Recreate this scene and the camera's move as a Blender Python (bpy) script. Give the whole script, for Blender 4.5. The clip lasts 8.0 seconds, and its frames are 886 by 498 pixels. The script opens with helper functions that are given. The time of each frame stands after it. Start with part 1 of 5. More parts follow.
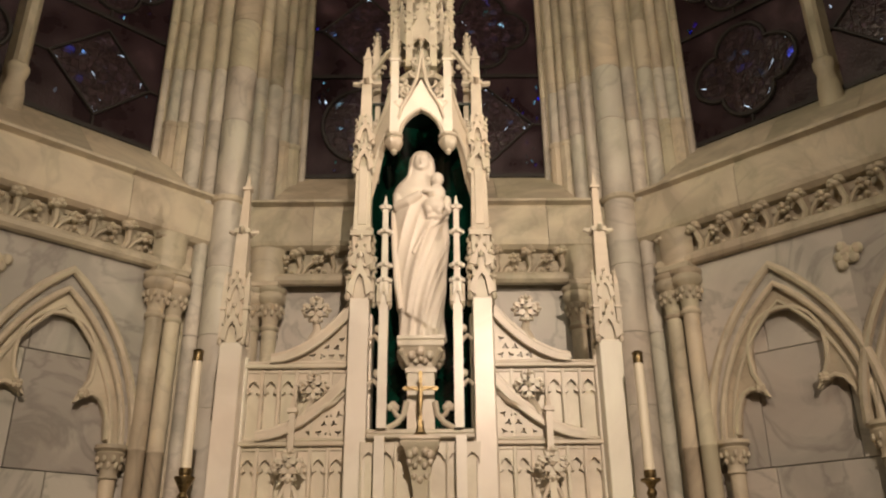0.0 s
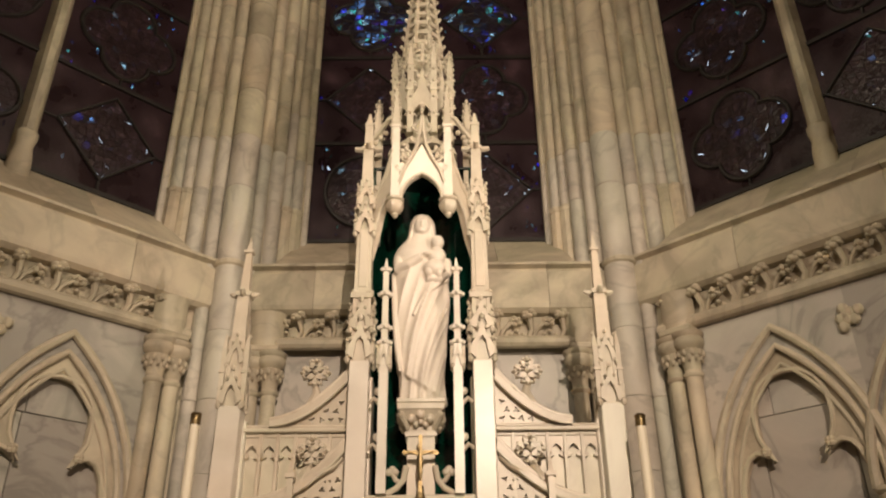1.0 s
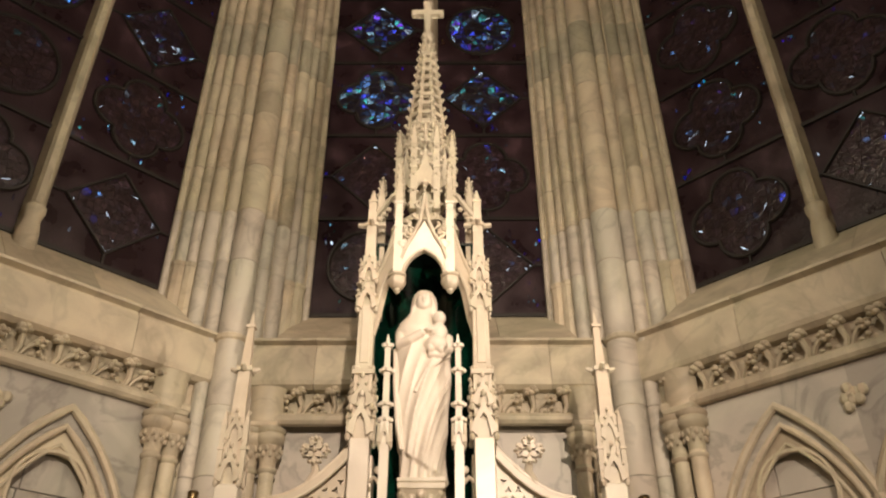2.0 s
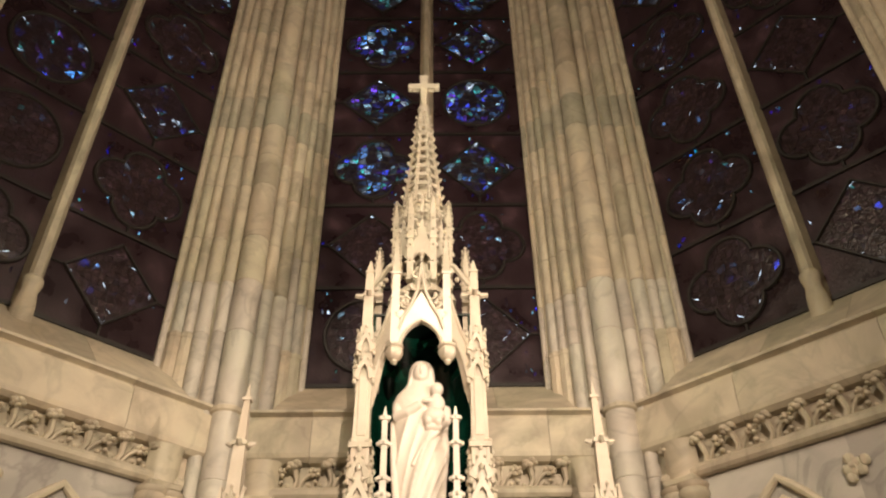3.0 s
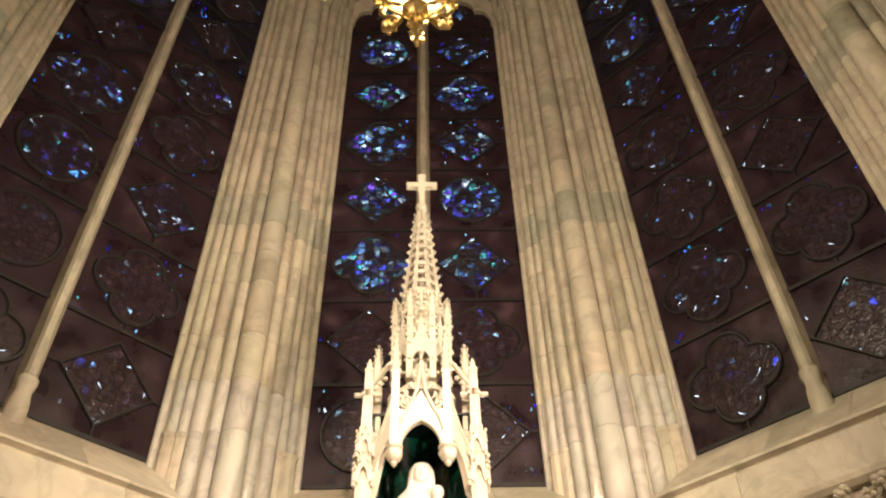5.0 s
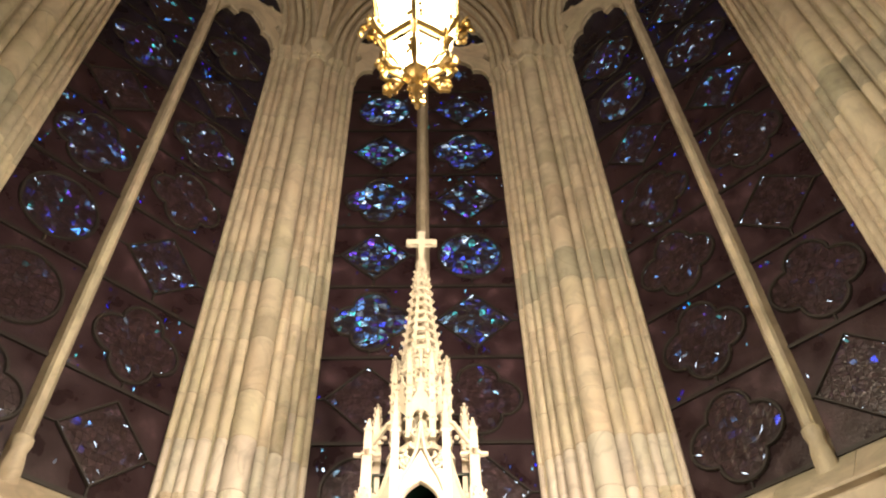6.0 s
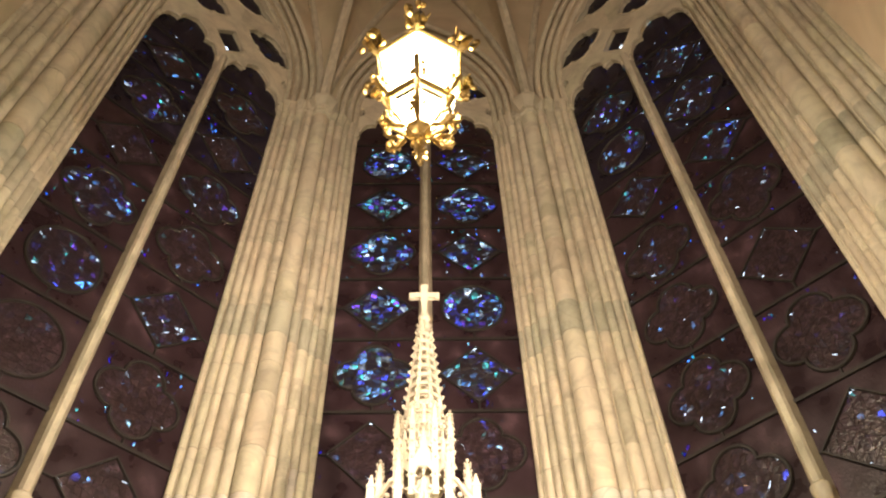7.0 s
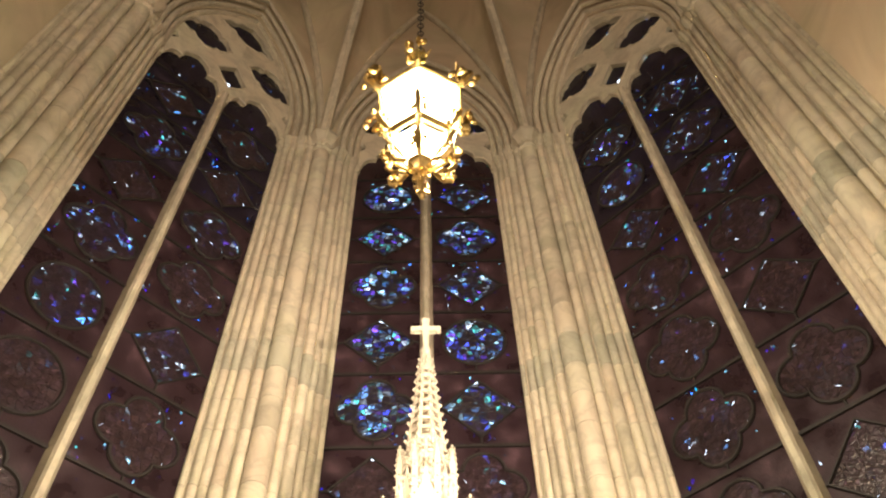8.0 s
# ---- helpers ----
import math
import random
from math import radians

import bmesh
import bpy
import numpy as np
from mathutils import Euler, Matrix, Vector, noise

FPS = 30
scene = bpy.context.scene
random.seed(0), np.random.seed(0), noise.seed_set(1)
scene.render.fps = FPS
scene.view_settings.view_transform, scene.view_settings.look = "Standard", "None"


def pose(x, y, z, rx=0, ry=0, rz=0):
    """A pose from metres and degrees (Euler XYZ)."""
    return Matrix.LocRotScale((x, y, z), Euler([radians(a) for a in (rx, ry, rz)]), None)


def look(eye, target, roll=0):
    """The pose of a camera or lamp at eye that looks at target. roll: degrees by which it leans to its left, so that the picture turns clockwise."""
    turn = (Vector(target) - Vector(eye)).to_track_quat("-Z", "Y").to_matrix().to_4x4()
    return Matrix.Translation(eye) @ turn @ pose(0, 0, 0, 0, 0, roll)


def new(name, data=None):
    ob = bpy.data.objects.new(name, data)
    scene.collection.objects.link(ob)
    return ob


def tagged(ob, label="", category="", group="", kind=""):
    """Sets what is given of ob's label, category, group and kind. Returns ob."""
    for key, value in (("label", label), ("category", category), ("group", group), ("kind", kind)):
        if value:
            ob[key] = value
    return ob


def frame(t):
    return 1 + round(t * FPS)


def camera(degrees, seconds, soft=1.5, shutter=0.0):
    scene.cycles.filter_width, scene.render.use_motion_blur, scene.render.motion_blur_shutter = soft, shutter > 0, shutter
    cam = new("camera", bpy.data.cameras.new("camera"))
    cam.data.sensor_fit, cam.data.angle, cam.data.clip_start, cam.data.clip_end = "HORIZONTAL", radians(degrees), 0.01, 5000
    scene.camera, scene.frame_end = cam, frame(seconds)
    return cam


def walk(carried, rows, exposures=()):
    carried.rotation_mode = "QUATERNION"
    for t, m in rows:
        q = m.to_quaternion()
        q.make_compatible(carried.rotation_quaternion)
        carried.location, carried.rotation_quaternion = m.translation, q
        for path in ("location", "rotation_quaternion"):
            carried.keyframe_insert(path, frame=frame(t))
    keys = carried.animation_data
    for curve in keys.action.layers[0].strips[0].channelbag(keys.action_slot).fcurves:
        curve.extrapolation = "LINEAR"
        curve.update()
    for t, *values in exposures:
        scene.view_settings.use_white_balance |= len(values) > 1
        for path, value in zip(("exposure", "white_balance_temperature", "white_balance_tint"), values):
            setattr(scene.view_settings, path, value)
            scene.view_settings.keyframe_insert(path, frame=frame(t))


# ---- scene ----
cam = camera(57.8, 8.0, soft=2.2)
# t, x, y, z, pitch above level, yaw, roll
ROWS = [
    (0.0, 0.108, 0.031, 1.600, 22.82, -0.40, 0.54),
    (0.5, 0.133, 0.054, 1.555, 25.64, -0.17, 0.67),
    (1.0, 0.125, 0.035, 1.556, 27.72, -0.22, 0.56),
    (1.5, 0.124, 0.027, 1.552, 30.20, -0.17, 0.19),
    (2.0, 0.124, -0.000, 1.562, 32.90, -0.10, 0.14),
    (3.5, 0.112, -0.057, 1.589, 39.28, -0.67, 0.87),
    (4.0, 0.100, -0.074, 1.595, 40.73, -0.80, 0.80),
    (4.5, 0.074, -0.088, 1.605, 42.19, -1.13, 1.18),
    (6.0, 0.061, -0.145, 1.616, 47.70, -1.61, 1.61),
    (6.5, 0.064, -0.158, 1.623, 49.57, -1.50, 1.66),
    (7.0, 0.060, -0.174, 1.620, 51.31, -1.47, 1.58),
    (7.5, 0.058, -0.190, 1.615, 53.24, -1.43, 1.75),
    (8.0, 0.048, -0.179, 1.610, 53.71, -1.62, 2.06),
]
walk(cam, [(t, pose(x, y, z, 90 + pitch, 0, yaw) @ pose(0, 0, 0, 0, 0, -roll)) for t, x, y, z, pitch, yaw, roll in ROWS],
     exposures=[(0.0, -0.46), (2.0, -0.12), (3.5, 0.24), (4.5, 0.56), (6.5, 1.2), (8.0, 1.48)])

# ---- world and lamps ----
world = bpy.data.worlds.new("dusk")
scene.world = world
world.use_nodes = True
wn = world.node_tree.nodes
wn["Background"].inputs[0].default_value = (0.66, 0.80, 1.0, 1)
wn["Background"].inputs[1].default_value = 1.7


def spot_lamp(name, eye, target, watts, degrees, colour, radius, blend=0.6):
    d = bpy.data.lights.new(name, "SPOT")
    d.energy, d.color, d.shadow_soft_size, d.spot_size, d.spot_blend = watts, colour, radius, radians(degrees), blend
    ob = new(name, d)
    ob.matrix_world = look(eye, target)
    return ob


WARM = (1.0, 0.775, 0.585)
spot_lamp("key_spotlight", (1.25, -4.3, 5.3), (0.0, 5.0, 2.0), 3500, 52, WARM, 0.035, 1.0)
spot_lamp("side_spotlight", (3.6, 0.9, 3.5), (-1.4, 6.1, 6.4), 800, 62, WARM, 0.04, 0.9)
# added fill from the left for the right-hand pier; no source known there
spot_lamp("left_fill_spot", (-3.7, -2.0, 6.5), (1.8, 6.0, 7.6), 400, 60, WARM, 0.06, 0.9)
# added fill from behind the viewer, to raise the upper piers and vault
for hx, watts in ((-1.2, 320), (1.2, 700)):
    spot_lamp("fill_lamp", (hx, -6.5, 7.8), (-0.6 * hx, 6.0, 12.8), watts, 60, WARM, 0.25, 1.0)
lantern_bulb = bpy.data.lights.new("lantern_bulb", "POINT")
lantern_bulb.energy, lantern_bulb.color, lantern_bulb.shadow_soft_size = 165, (1.0, 0.85, 0.63), 0.08
new("lantern_bulb", lantern_bulb).location = (0, 2.16, 6.12)


# ---- materials ----
def material(name):
    m = bpy.data.materials.new(name)
    m.use_nodes = True
    n = m.node_tree.nodes
    return m, n, m.node_tree.links, n["Principled BSDF"]


def link_ramp(n, l, source, stops):
    r = n.new("ShaderNodeValToRGB")
    e = r.color_ramp.elements
    while len(e) < len(stops):
        e.new(0.5)
    for el, (p, c) in zip(e, stops):
        el.position, el.color = p, (*c, 1)
    l.new(source, r.inputs[0])
    return r


def stone_material(name, dark, mid, light, scale=2.2, rough=0.55, bump=0.25, spread=0.5, vein=0.0):
    """Marble or limestone: cloudy tone, fine grain, tone differing from block to block."""
    m, n, l, b = material(name)
    geo = n.new("ShaderNodeNewGeometry")
    info = n.new("ShaderNodeObjectInfo")
    cloud = n.new("ShaderNodeTexNoise")
    cloud.inputs["Scale"].default_value, cloud.inputs["Detail"].default_value = scale, 7
    cloud.inputs["Distortion"].default_value = 1.2
    off = n.new("ShaderNodeVectorMath")
    off.operation = "MULTIPLY_ADD"
    comb = n.new("ShaderNodeCombineXYZ")
    l.new(info.outputs["Random"], comb.inputs[0])
    l.new(geo.outputs["Random Per Island"], comb.inputs[1])
    l.new(comb.outputs[0], off.inputs[0])
    off.inputs[1].default_value = (9, 9, 9)
    l.new(geo.outputs["Position"], off.inputs[2])
    l.new(off.outputs[0], cloud.inputs["Vector"])
    grain = n.new("ShaderNodeTexNoise")
    grain.inputs["Scale"].default_value, grain.inputs["Detail"].default_value = 55, 4
    l.new(geo.outputs["Position"], grain.inputs["Vector"])
    tone = n.new("ShaderNodeMath")
    tone.operation = "MULTIPLY_ADD"
    l.new(info.outputs["Random"], tone.inputs[0])
    tone.inputs[1].default_value = spread
    l.new(cloud.outputs[0], tone.inputs[2])
    isl = n.new("ShaderNodeMath")
    isl.operation = "MULTIPLY_ADD"
    l.new(geo.outputs["Random Per Island"], isl.inputs[0])
    isl.inputs[1].default_value = spread * 0.4
    l.new(tone.outputs[0], isl.inputs[2])
    sub = n.new("ShaderNodeMath")
    sub.operation = "SUBTRACT"
    l.new(isl.outputs[0], sub.inputs[0])
    sub.inputs[1].default_value = spread * 0.7
    r = link_ramp(n, l, sub.outputs[0], [(0.33, dark), (0.5, mid), (0.67, light)])
    last = r.outputs[0]
    hue = n.new("ShaderNodeTexNoise")
    hue.inputs["Scale"].default_value, hue.inputs["Detail"].default_value = 0.9, 3
    l.new(off.outputs[0], hue.inputs["Vector"])
    hr = link_ramp(n, l, hue.outputs[0], [(0.36, (0.97, 1.01, 0.97)), (0.5, (1, 1, 1)), (0.64, (1.025, 0.985, 0.97))])
    hm = n.new("ShaderNodeMix")
    hm.data_type, hm.blend_type = "RGBA", "MULTIPLY"
    hm.inputs[0].default_value = 1
    l.new(last, hm.inputs[6])
    l.new(hr.outputs[0], hm.inputs[7])
    last = hm.outputs[2]
    if vein:
        w = n.new("ShaderNodeTexNoise")
        w.inputs["Scale"].default_value, w.inputs["Detail"].default_value, w.inputs["Distortion"].default_value = 1.1, 5, 2.5
        l.new(off.outputs[0], w.inputs["Vector"])
        vr = link_ramp(n, l, w.outputs[0], [(0.46, (1, 1, 1)), (0.5, (1 - vein, 1 - vein, 1 - vein)), (0.56, (1, 1, 1))])
        mx = n.new("ShaderNodeMix")
        mx.data_type, mx.blend_type = "RGBA", "MULTIPLY"
        mx.inputs[0].default_value = 1
        l.new(last, mx.inputs[6])
        l.new(vr.outputs[0], mx.inputs[7])
        last = mx.outputs[2]
    l.new(last, b.inputs["Base Color"])
    b.inputs["Roughness"].default_value = rough
    bp = n.new("ShaderNodeBump")
    bp.inputs["Strength"].default_value, bp.inputs["Distance"].default_value = bump, 0.004
    add = n.new("ShaderNodeMath")
    l.new(grain.outputs[0], add.inputs[0])
    l.new(cloud.outputs[0], add.inputs[1])
    l.new(add.outputs[0], bp.inputs["Height"])
    l.new(bp.outputs[0], b.inputs["Normal"])
    return m


def plain_material(name, colour, rough=0.5, metal=0.0, noise_scale=30, wear_shade=0.25):
    m, n, l, b = material(name)
    t = n.new("ShaderNodeTexNoise")
    t.inputs["Scale"].default_value, t.inputs["Detail"].default_value = noise_scale, 5
    tc = n.new("ShaderNodeTexCoord")
    l.new(tc.outputs["Object"], t.inputs["Vector"])
    r = link_ramp(n, l, t.outputs[0], [(0.3, tuple(c * (1 - wear_shade) for c in colour)), (0.7, colour)])
    l.new(r.outputs[0], b.inputs["Base Color"])
    b.inputs["Roughness"].default_value, b.inputs["Metallic"].default_value = rough, metal
    bp = n.new("ShaderNodeBump")
    bp.inputs["Strength"].default_value, bp.inputs["Distance"].default_value = 0.2, 0.002
    l.new(t.outputs[0], bp.inputs["Height"])
    l.new(bp.outputs[0], b.inputs["Normal"])
    return m


def glass_material(name, tint_stops, amount, cell=26, base=(0.036, 0.0185, 0.0245), shift=0.0, low=0.42):
    """Leaded stained glass at dusk: dark matt pot-metal glass, with some pieces that let the sky through."""
    m, n, l, b = material(name)
    geo = n.new("ShaderNodeNewGeometry")
    mp = n.new("ShaderNodeVectorMath")
    mp.operation = "ADD"
    mp.inputs[1].default_value = (shift, shift, shift)
    warp = n.new("ShaderNodeTexNoise")
    warp.inputs["Scale"].default_value = 6
    l.new(geo.outputs["Position"], warp.inputs["Vector"])
    wadd = n.new("ShaderNodeVectorMath")
    wadd.operation = "MULTIPLY_ADD"
    l.new(warp.outputs["Color"], wadd.inputs[0])
    wadd.inputs[1].default_value = (0.05, 0.05, 0.05)
    l.new(geo.outputs["Position"], wadd.inputs[2])
    tall = n.new("ShaderNodeVectorMath")
    tall.operation = "MULTIPLY"
    tall.inputs[1].default_value = (1, 1, 0.55)
    l.new(wadd.outputs[0], tall.inputs[0])
    l.new(tall.outputs[0], mp.inputs[0])
    v = n.new("ShaderNodeTexVoronoi")
    v.inputs["Scale"].default_value = cell
    l.new(mp.outputs[0], v.inputs["Vector"])
    edge = n.new("ShaderNodeTexVoronoi")
    edge.feature = "DISTANCE_TO_EDGE"
    edge.inputs["Scale"].default_value = cell
    l.new(mp.outputs[0], edge.inputs["Vector"])
    sep = n.new("ShaderNodeSeparateColor")
    l.new(v.outputs["Color"], sep.inputs[0])
    tint = link_ramp(n, l, sep.outputs[0], tint_stops)
    tint.color_ramp.interpolation = "CONSTANT"
    lit = link_ramp(n, l, sep.outputs[1], [(1 - amount, (0, 0, 0)), (1 - amount * 0.5, (0.35, 0.35, 0.35)), (1 - amount * 0.1, (1, 1, 1))])
    patch = n.new("ShaderNodeTexNoise")
    patch.inputs["Scale"].default_value, patch.inputs["Detail"].default_value = 7.5, 4
    l.new(mp.outputs[0], patch.inputs["Vector"])
    pr = link_ramp(n, l, patch.outputs[0], [(low, (0, 0, 0)), (low + 0.14, (1, 1, 1))])
    er = link_ramp(n, l, edge.outputs[0], [(0.015, (0, 0, 0)), (0.05, (1, 1, 1))])
    f1 = n.new("ShaderNodeMath")
    f1.operation = "MULTIPLY"
    l.new(lit.outputs[0], f1.inputs[0])
    l.new(pr.outputs[0], f1.inputs[1])
    f2 = n.new("ShaderNodeMath")
    f2.operation = "MULTIPLY"
    l.new(f1.outputs[0], f2.inputs[0])
    l.new(er.outputs[0], f2.inputs[1])
    tr = n.new("ShaderNodeBsdfTransparent")
    l.new(tint.outputs[0], tr.inputs[0])
    mix = n.new("ShaderNodeMixShader")
    l.new(f2.outputs[0], mix.inputs[0])
    l.new(b.outputs[0], mix.inputs[1])
    l.new(tr.outputs[0], mix.inputs[2])
    l.new(mix.outputs[0], n["Material Output"].inputs[0])
    # mottled tone and roughness; the pale patches paint hazy sheen into the colour
    haze_mottle = n.new("ShaderNodeTexNoise")
    haze_mottle.inputs["Scale"].default_value, haze_mottle.inputs["Detail"].default_value = 3.0, 7
    l.new(geo.outputs["Position"], haze_mottle.inputs["Vector"])
    dr = link_ramp(n, l, haze_mottle.outputs[0], [(0.35, tuple(c * 0.5 for c in base)), (0.6, base), (0.76, tuple(c * 2.4 for c in base))])
    l.new(dr.outputs[0], b.inputs["Base Color"])
    b.inputs["Specular IOR Level"].default_value = 0.35
    rr = link_ramp(n, l, haze_mottle.outputs[0], [(0.36, (0.24, 0.24, 0.24)), (0.66, (0.55, 0.55, 0.55))])
    l.new(rr.outputs[0], b.inputs["Roughness"])
    wave = n.new("ShaderNodeTexNoise")
    wave.inputs["Scale"].default_value, wave.inputs["Detail"].default_value = 9, 3
    l.new(tall.outputs[0], wave.inputs["Vector"])
    both = n.new("ShaderNodeMath")
    both.operation = "MULTIPLY_ADD"
    l.new(edge.outputs[0], both.inputs[0])
    both.inputs[1].default_value = 0.5
    l.new(wave.outputs[0], both.inputs[2])
    bp = n.new("ShaderNodeBump")
    bp.inputs["Strength"].default_value, bp.inputs["Distance"].default_value = 0.35, 0.012
    l.new(both.outputs[0], bp.inputs["Height"])
    l.new(bp.outputs[0], b.inputs["Normal"])
    return m


def piece_material(name, tint_stops, amount, base, low=0.42):
    """Single leaded pieces of pot-metal glass: each piece has its own tint and lets more or less of the sky through."""
    m, n, l, b = material(name)
    geo = n.new("ShaderNodeNewGeometry")
    dice = n.new("ShaderNodeTexWhiteNoise")
    dice.noise_dimensions = "4D"
    l.new(geo.outputs["Random Per Island"], dice.inputs["W"])
    info = n.new("ShaderNodeObjectInfo")
    comb = n.new("ShaderNodeCombineXYZ")
    l.new(info.outputs["Random"], comb.inputs[0])
    l.new(comb.outputs[0], dice.inputs["Vector"])
    sep = n.new("ShaderNodeSeparateColor")
    l.new(dice.outputs["Color"], sep.inputs[0])
    tint = link_ramp(n, l, sep.outputs[0], tint_stops)
    tint.color_ramp.interpolation = "CONSTANT"
    lit = link_ramp(n, l, sep.outputs[1], [(1 - amount, (0.006, 0.006, 0.006)), (1 - amount * 0.55, (0.16, 0.16, 0.16)), (1 - amount * 0.2, (0.55, 0.55, 0.55)), (1 - amount * 0.04, (1, 1, 1))])
    patch = n.new("ShaderNodeTexNoise")
    patch.inputs["Scale"].default_value, patch.inputs["Detail"].default_value = 6.0, 3
    l.new(geo.outputs["Position"], patch.inputs["Vector"])
    pr = link_ramp(n, l, patch.outputs[0], [(low, (0.03, 0.03, 0.03)), (low + 0.13, (1, 1, 1))])
    paint = n.new("ShaderNodeTexNoise")
    paint.inputs["Scale"].default_value, paint.inputs["Detail"].default_value = 34, 4
    l.new(geo.outputs["Position"], paint.inputs["Vector"])
    ar = link_ramp(n, l, paint.outputs[0], [(0.40, (0.08, 0.08, 0.08)), (0.60, (1, 1, 1))])
    f1 = n.new("ShaderNodeMath")
    f1.operation = "MULTIPLY"
    l.new(lit.outputs[0], f1.inputs[0])
    l.new(pr.outputs[0], f1.inputs[1])
    f2 = n.new("ShaderNodeMath")
    f2.operation = "MULTIPLY"
    l.new(f1.outputs[0], f2.inputs[0])
    l.new(ar.outputs[0], f2.inputs[1])
    tr = n.new("ShaderNodeBsdfTransparent")
    l.new(tint.outputs[0], tr.inputs[0])
    mix = n.new("ShaderNodeMixShader")
    l.new(f2.outputs[0], mix.inputs[0])
    l.new(b.outputs[0], mix.inputs[1])
    l.new(tr.outputs[0], mix.inputs[2])
    l.new(mix.outputs[0], n["Material Output"].inputs[0])
    dr = link_ramp(n, l, sep.outputs[2], [(0.1, tuple(c * 0.7 for c in base)), (0.55, base), (0.85, (base[0] * 1.1, base[1] * 1.15, base[2] * 1.35)), (0.98, tuple(c * 1.4 for c in base))])
    # pale bluish speckle multiplied into the glass colour as painted haze and glints
    haze = n.new("ShaderNodeTexNoise")
    haze.inputs["Scale"].default_value, haze.inputs["Detail"].default_value, haze.inputs["Distortion"].default_value = 16, 6, 1.5
    l.new(geo.outputs["Position"], haze.inputs["Vector"])
    hr = link_ramp(n, l, haze.outputs[0], [(0.36, (0.55, 0.55, 0.6)), (0.54, (1, 1, 1)), (0.66, (1.35, 1.4, 1.6)), (0.76, (3.4, 3.7, 4.6))])
    hm = n.new("ShaderNodeMix")
    hm.data_type, hm.blend_type = "RGBA", "MULTIPLY"
    hm.inputs[0].default_value = 1
    l.new(dr.outputs[0], hm.inputs[6])
    l.new(hr.outputs[0], hm.inputs[7])
    l.new(hm.outputs[2], b.inputs["Base Color"])
    b.inputs["Roughness"].default_value, b.inputs["Specular IOR Level"].default_value = 0.3, 0.5
    bp = n.new("ShaderNodeBump")
    bp.inputs["Strength"].default_value, bp.inputs["Distance"].default_value = 0.6, 0.012
    l.new(paint.outputs[0], bp.inputs["Height"])
    l.new(bp.outputs[0], b.inputs["Normal"])
    return m


STONE = stone_material("buff_stone", (0.41, 0.36, 0.275), (0.525, 0.465, 0.36), (0.61, 0.545, 0.42), spread=0.24, vein=0.14)
WALL = stone_material("veined_wall_marble", (0.37, 0.35, 0.32), (0.47, 0.445, 0.405), (0.55, 0.52, 0.47), scale=1.2, rough=0.4, vein=0.26, spread=0.3)
VAULT = stone_material("vault_plaster", (0.46, 0.375, 0.265), (0.53, 0.435, 0.31), (0.59, 0.495, 0.355), scale=1.0, rough=0.8, spread=0.2)
MARBLE = stone_material("white_altar_marble", (0.53, 0.475, 0.38), (0.61, 0.55, 0.45), (0.68, 0.62, 0.515), scale=3, rough=0.35, bump=0.15, spread=0.25)
# altar marble whitened, so the stronger light on smooth parts is in the colour
SHAFT = stone_material("brightened_smooth_marble", (0.70, 0.65, 0.57), (0.77, 0.72, 0.64), (0.82, 0.775, 0.69), scale=2, rough=0.3, bump=0.08, spread=0.12)
GREY_STONE = stone_material("grey_stone", (0.33, 0.305, 0.24), (0.41, 0.38, 0.30), (0.48, 0.445, 0.35), spread=0.2, vein=0.15)
PALE_STONE = stone_material("pale_marble", (0.44, 0.41, 0.36), (0.53, 0.495, 0.435), (0.60, 0.565, 0.495), spread=0.3, vein=0.18)
STATUE = stone_material("statue_marble", (0.74, 0.68, 0.60), (0.80, 0.74, 0.66), (0.84, 0.79, 0.70), scale=2, rough=0.4, bump=0.08, spread=0.1)
FLOOR = stone_material("floor_marble", (0.25, 0.22, 0.18), (0.36, 0.31, 0.26), (0.45, 0.40, 0.33), rough=0.25, vein=0.2)
LEAD = plain_material("lead_came", (0.018, 0.014, 0.013), 0.6)
BRASS = plain_material("polished_brass", (0.33, 0.25, 0.13), 0.42, 1.0, 60, 0.6)
GILT = plain_material("gilt_bronze", (0.56, 0.41, 0.17), 0.36, 1.0, 40, 0.45)
IRON = plain_material("dark_iron", (0.05, 0.04, 0.03), 0.5, 0.8)
WAX = plain_material("ivory_wax", (0.84, 0.77, 0.62), 0.45, 0, 12, 0.06)
# near-black copy of the green marble, with the niche's shade in its colour
SHADED_GREEN = plain_material("shaded_green_marble", (0.002, 0.010, 0.007), 0.35, 0, 4, 0.8)
# mottling deepened to near black, painting in that little of the niche is lit
GREEN = plain_material("green_niche_marble", (0.003, 0.055, 0.034), 0.16, 0, 5, 0.97)
BLUES = [(0.0, (0.10, 0.12, 0.85)), (0.2, (0.30, 0.55, 1.0)), (0.42, (0.65, 0.95, 1.0)), (0.58, (0.30, 0.10, 0.85)), (0.68, (0.12, 0.60, 0.50)), (0.8, (1.0, 1.0, 1.0)), (0.93, (0.15, 0.45, 1.0))]
GLASS_DARK = glass_material("dark_glass", BLUES, 0.05, 40, low=0.55)
GLASS_SPECK = glass_material("speckled_dark_glass", BLUES, 0.22, 40, shift=3.1, low=0.53)
# lit to dark copies put the unequal light behind the windows into the glass
PIECE_LIT = piece_material("blue_lit_pieces", BLUES, 0.85, (0.014, 0.010, 0.018), 0.43)
PIECE_HALF = piece_material("half_lit_pieces", BLUES, 0.70, (0.020, 0.013, 0.018), 0.46)
PIECE_GLINT = piece_material("glinting_pieces", BLUES, 0.34, (0.028, 0.016, 0.020), 0.50)
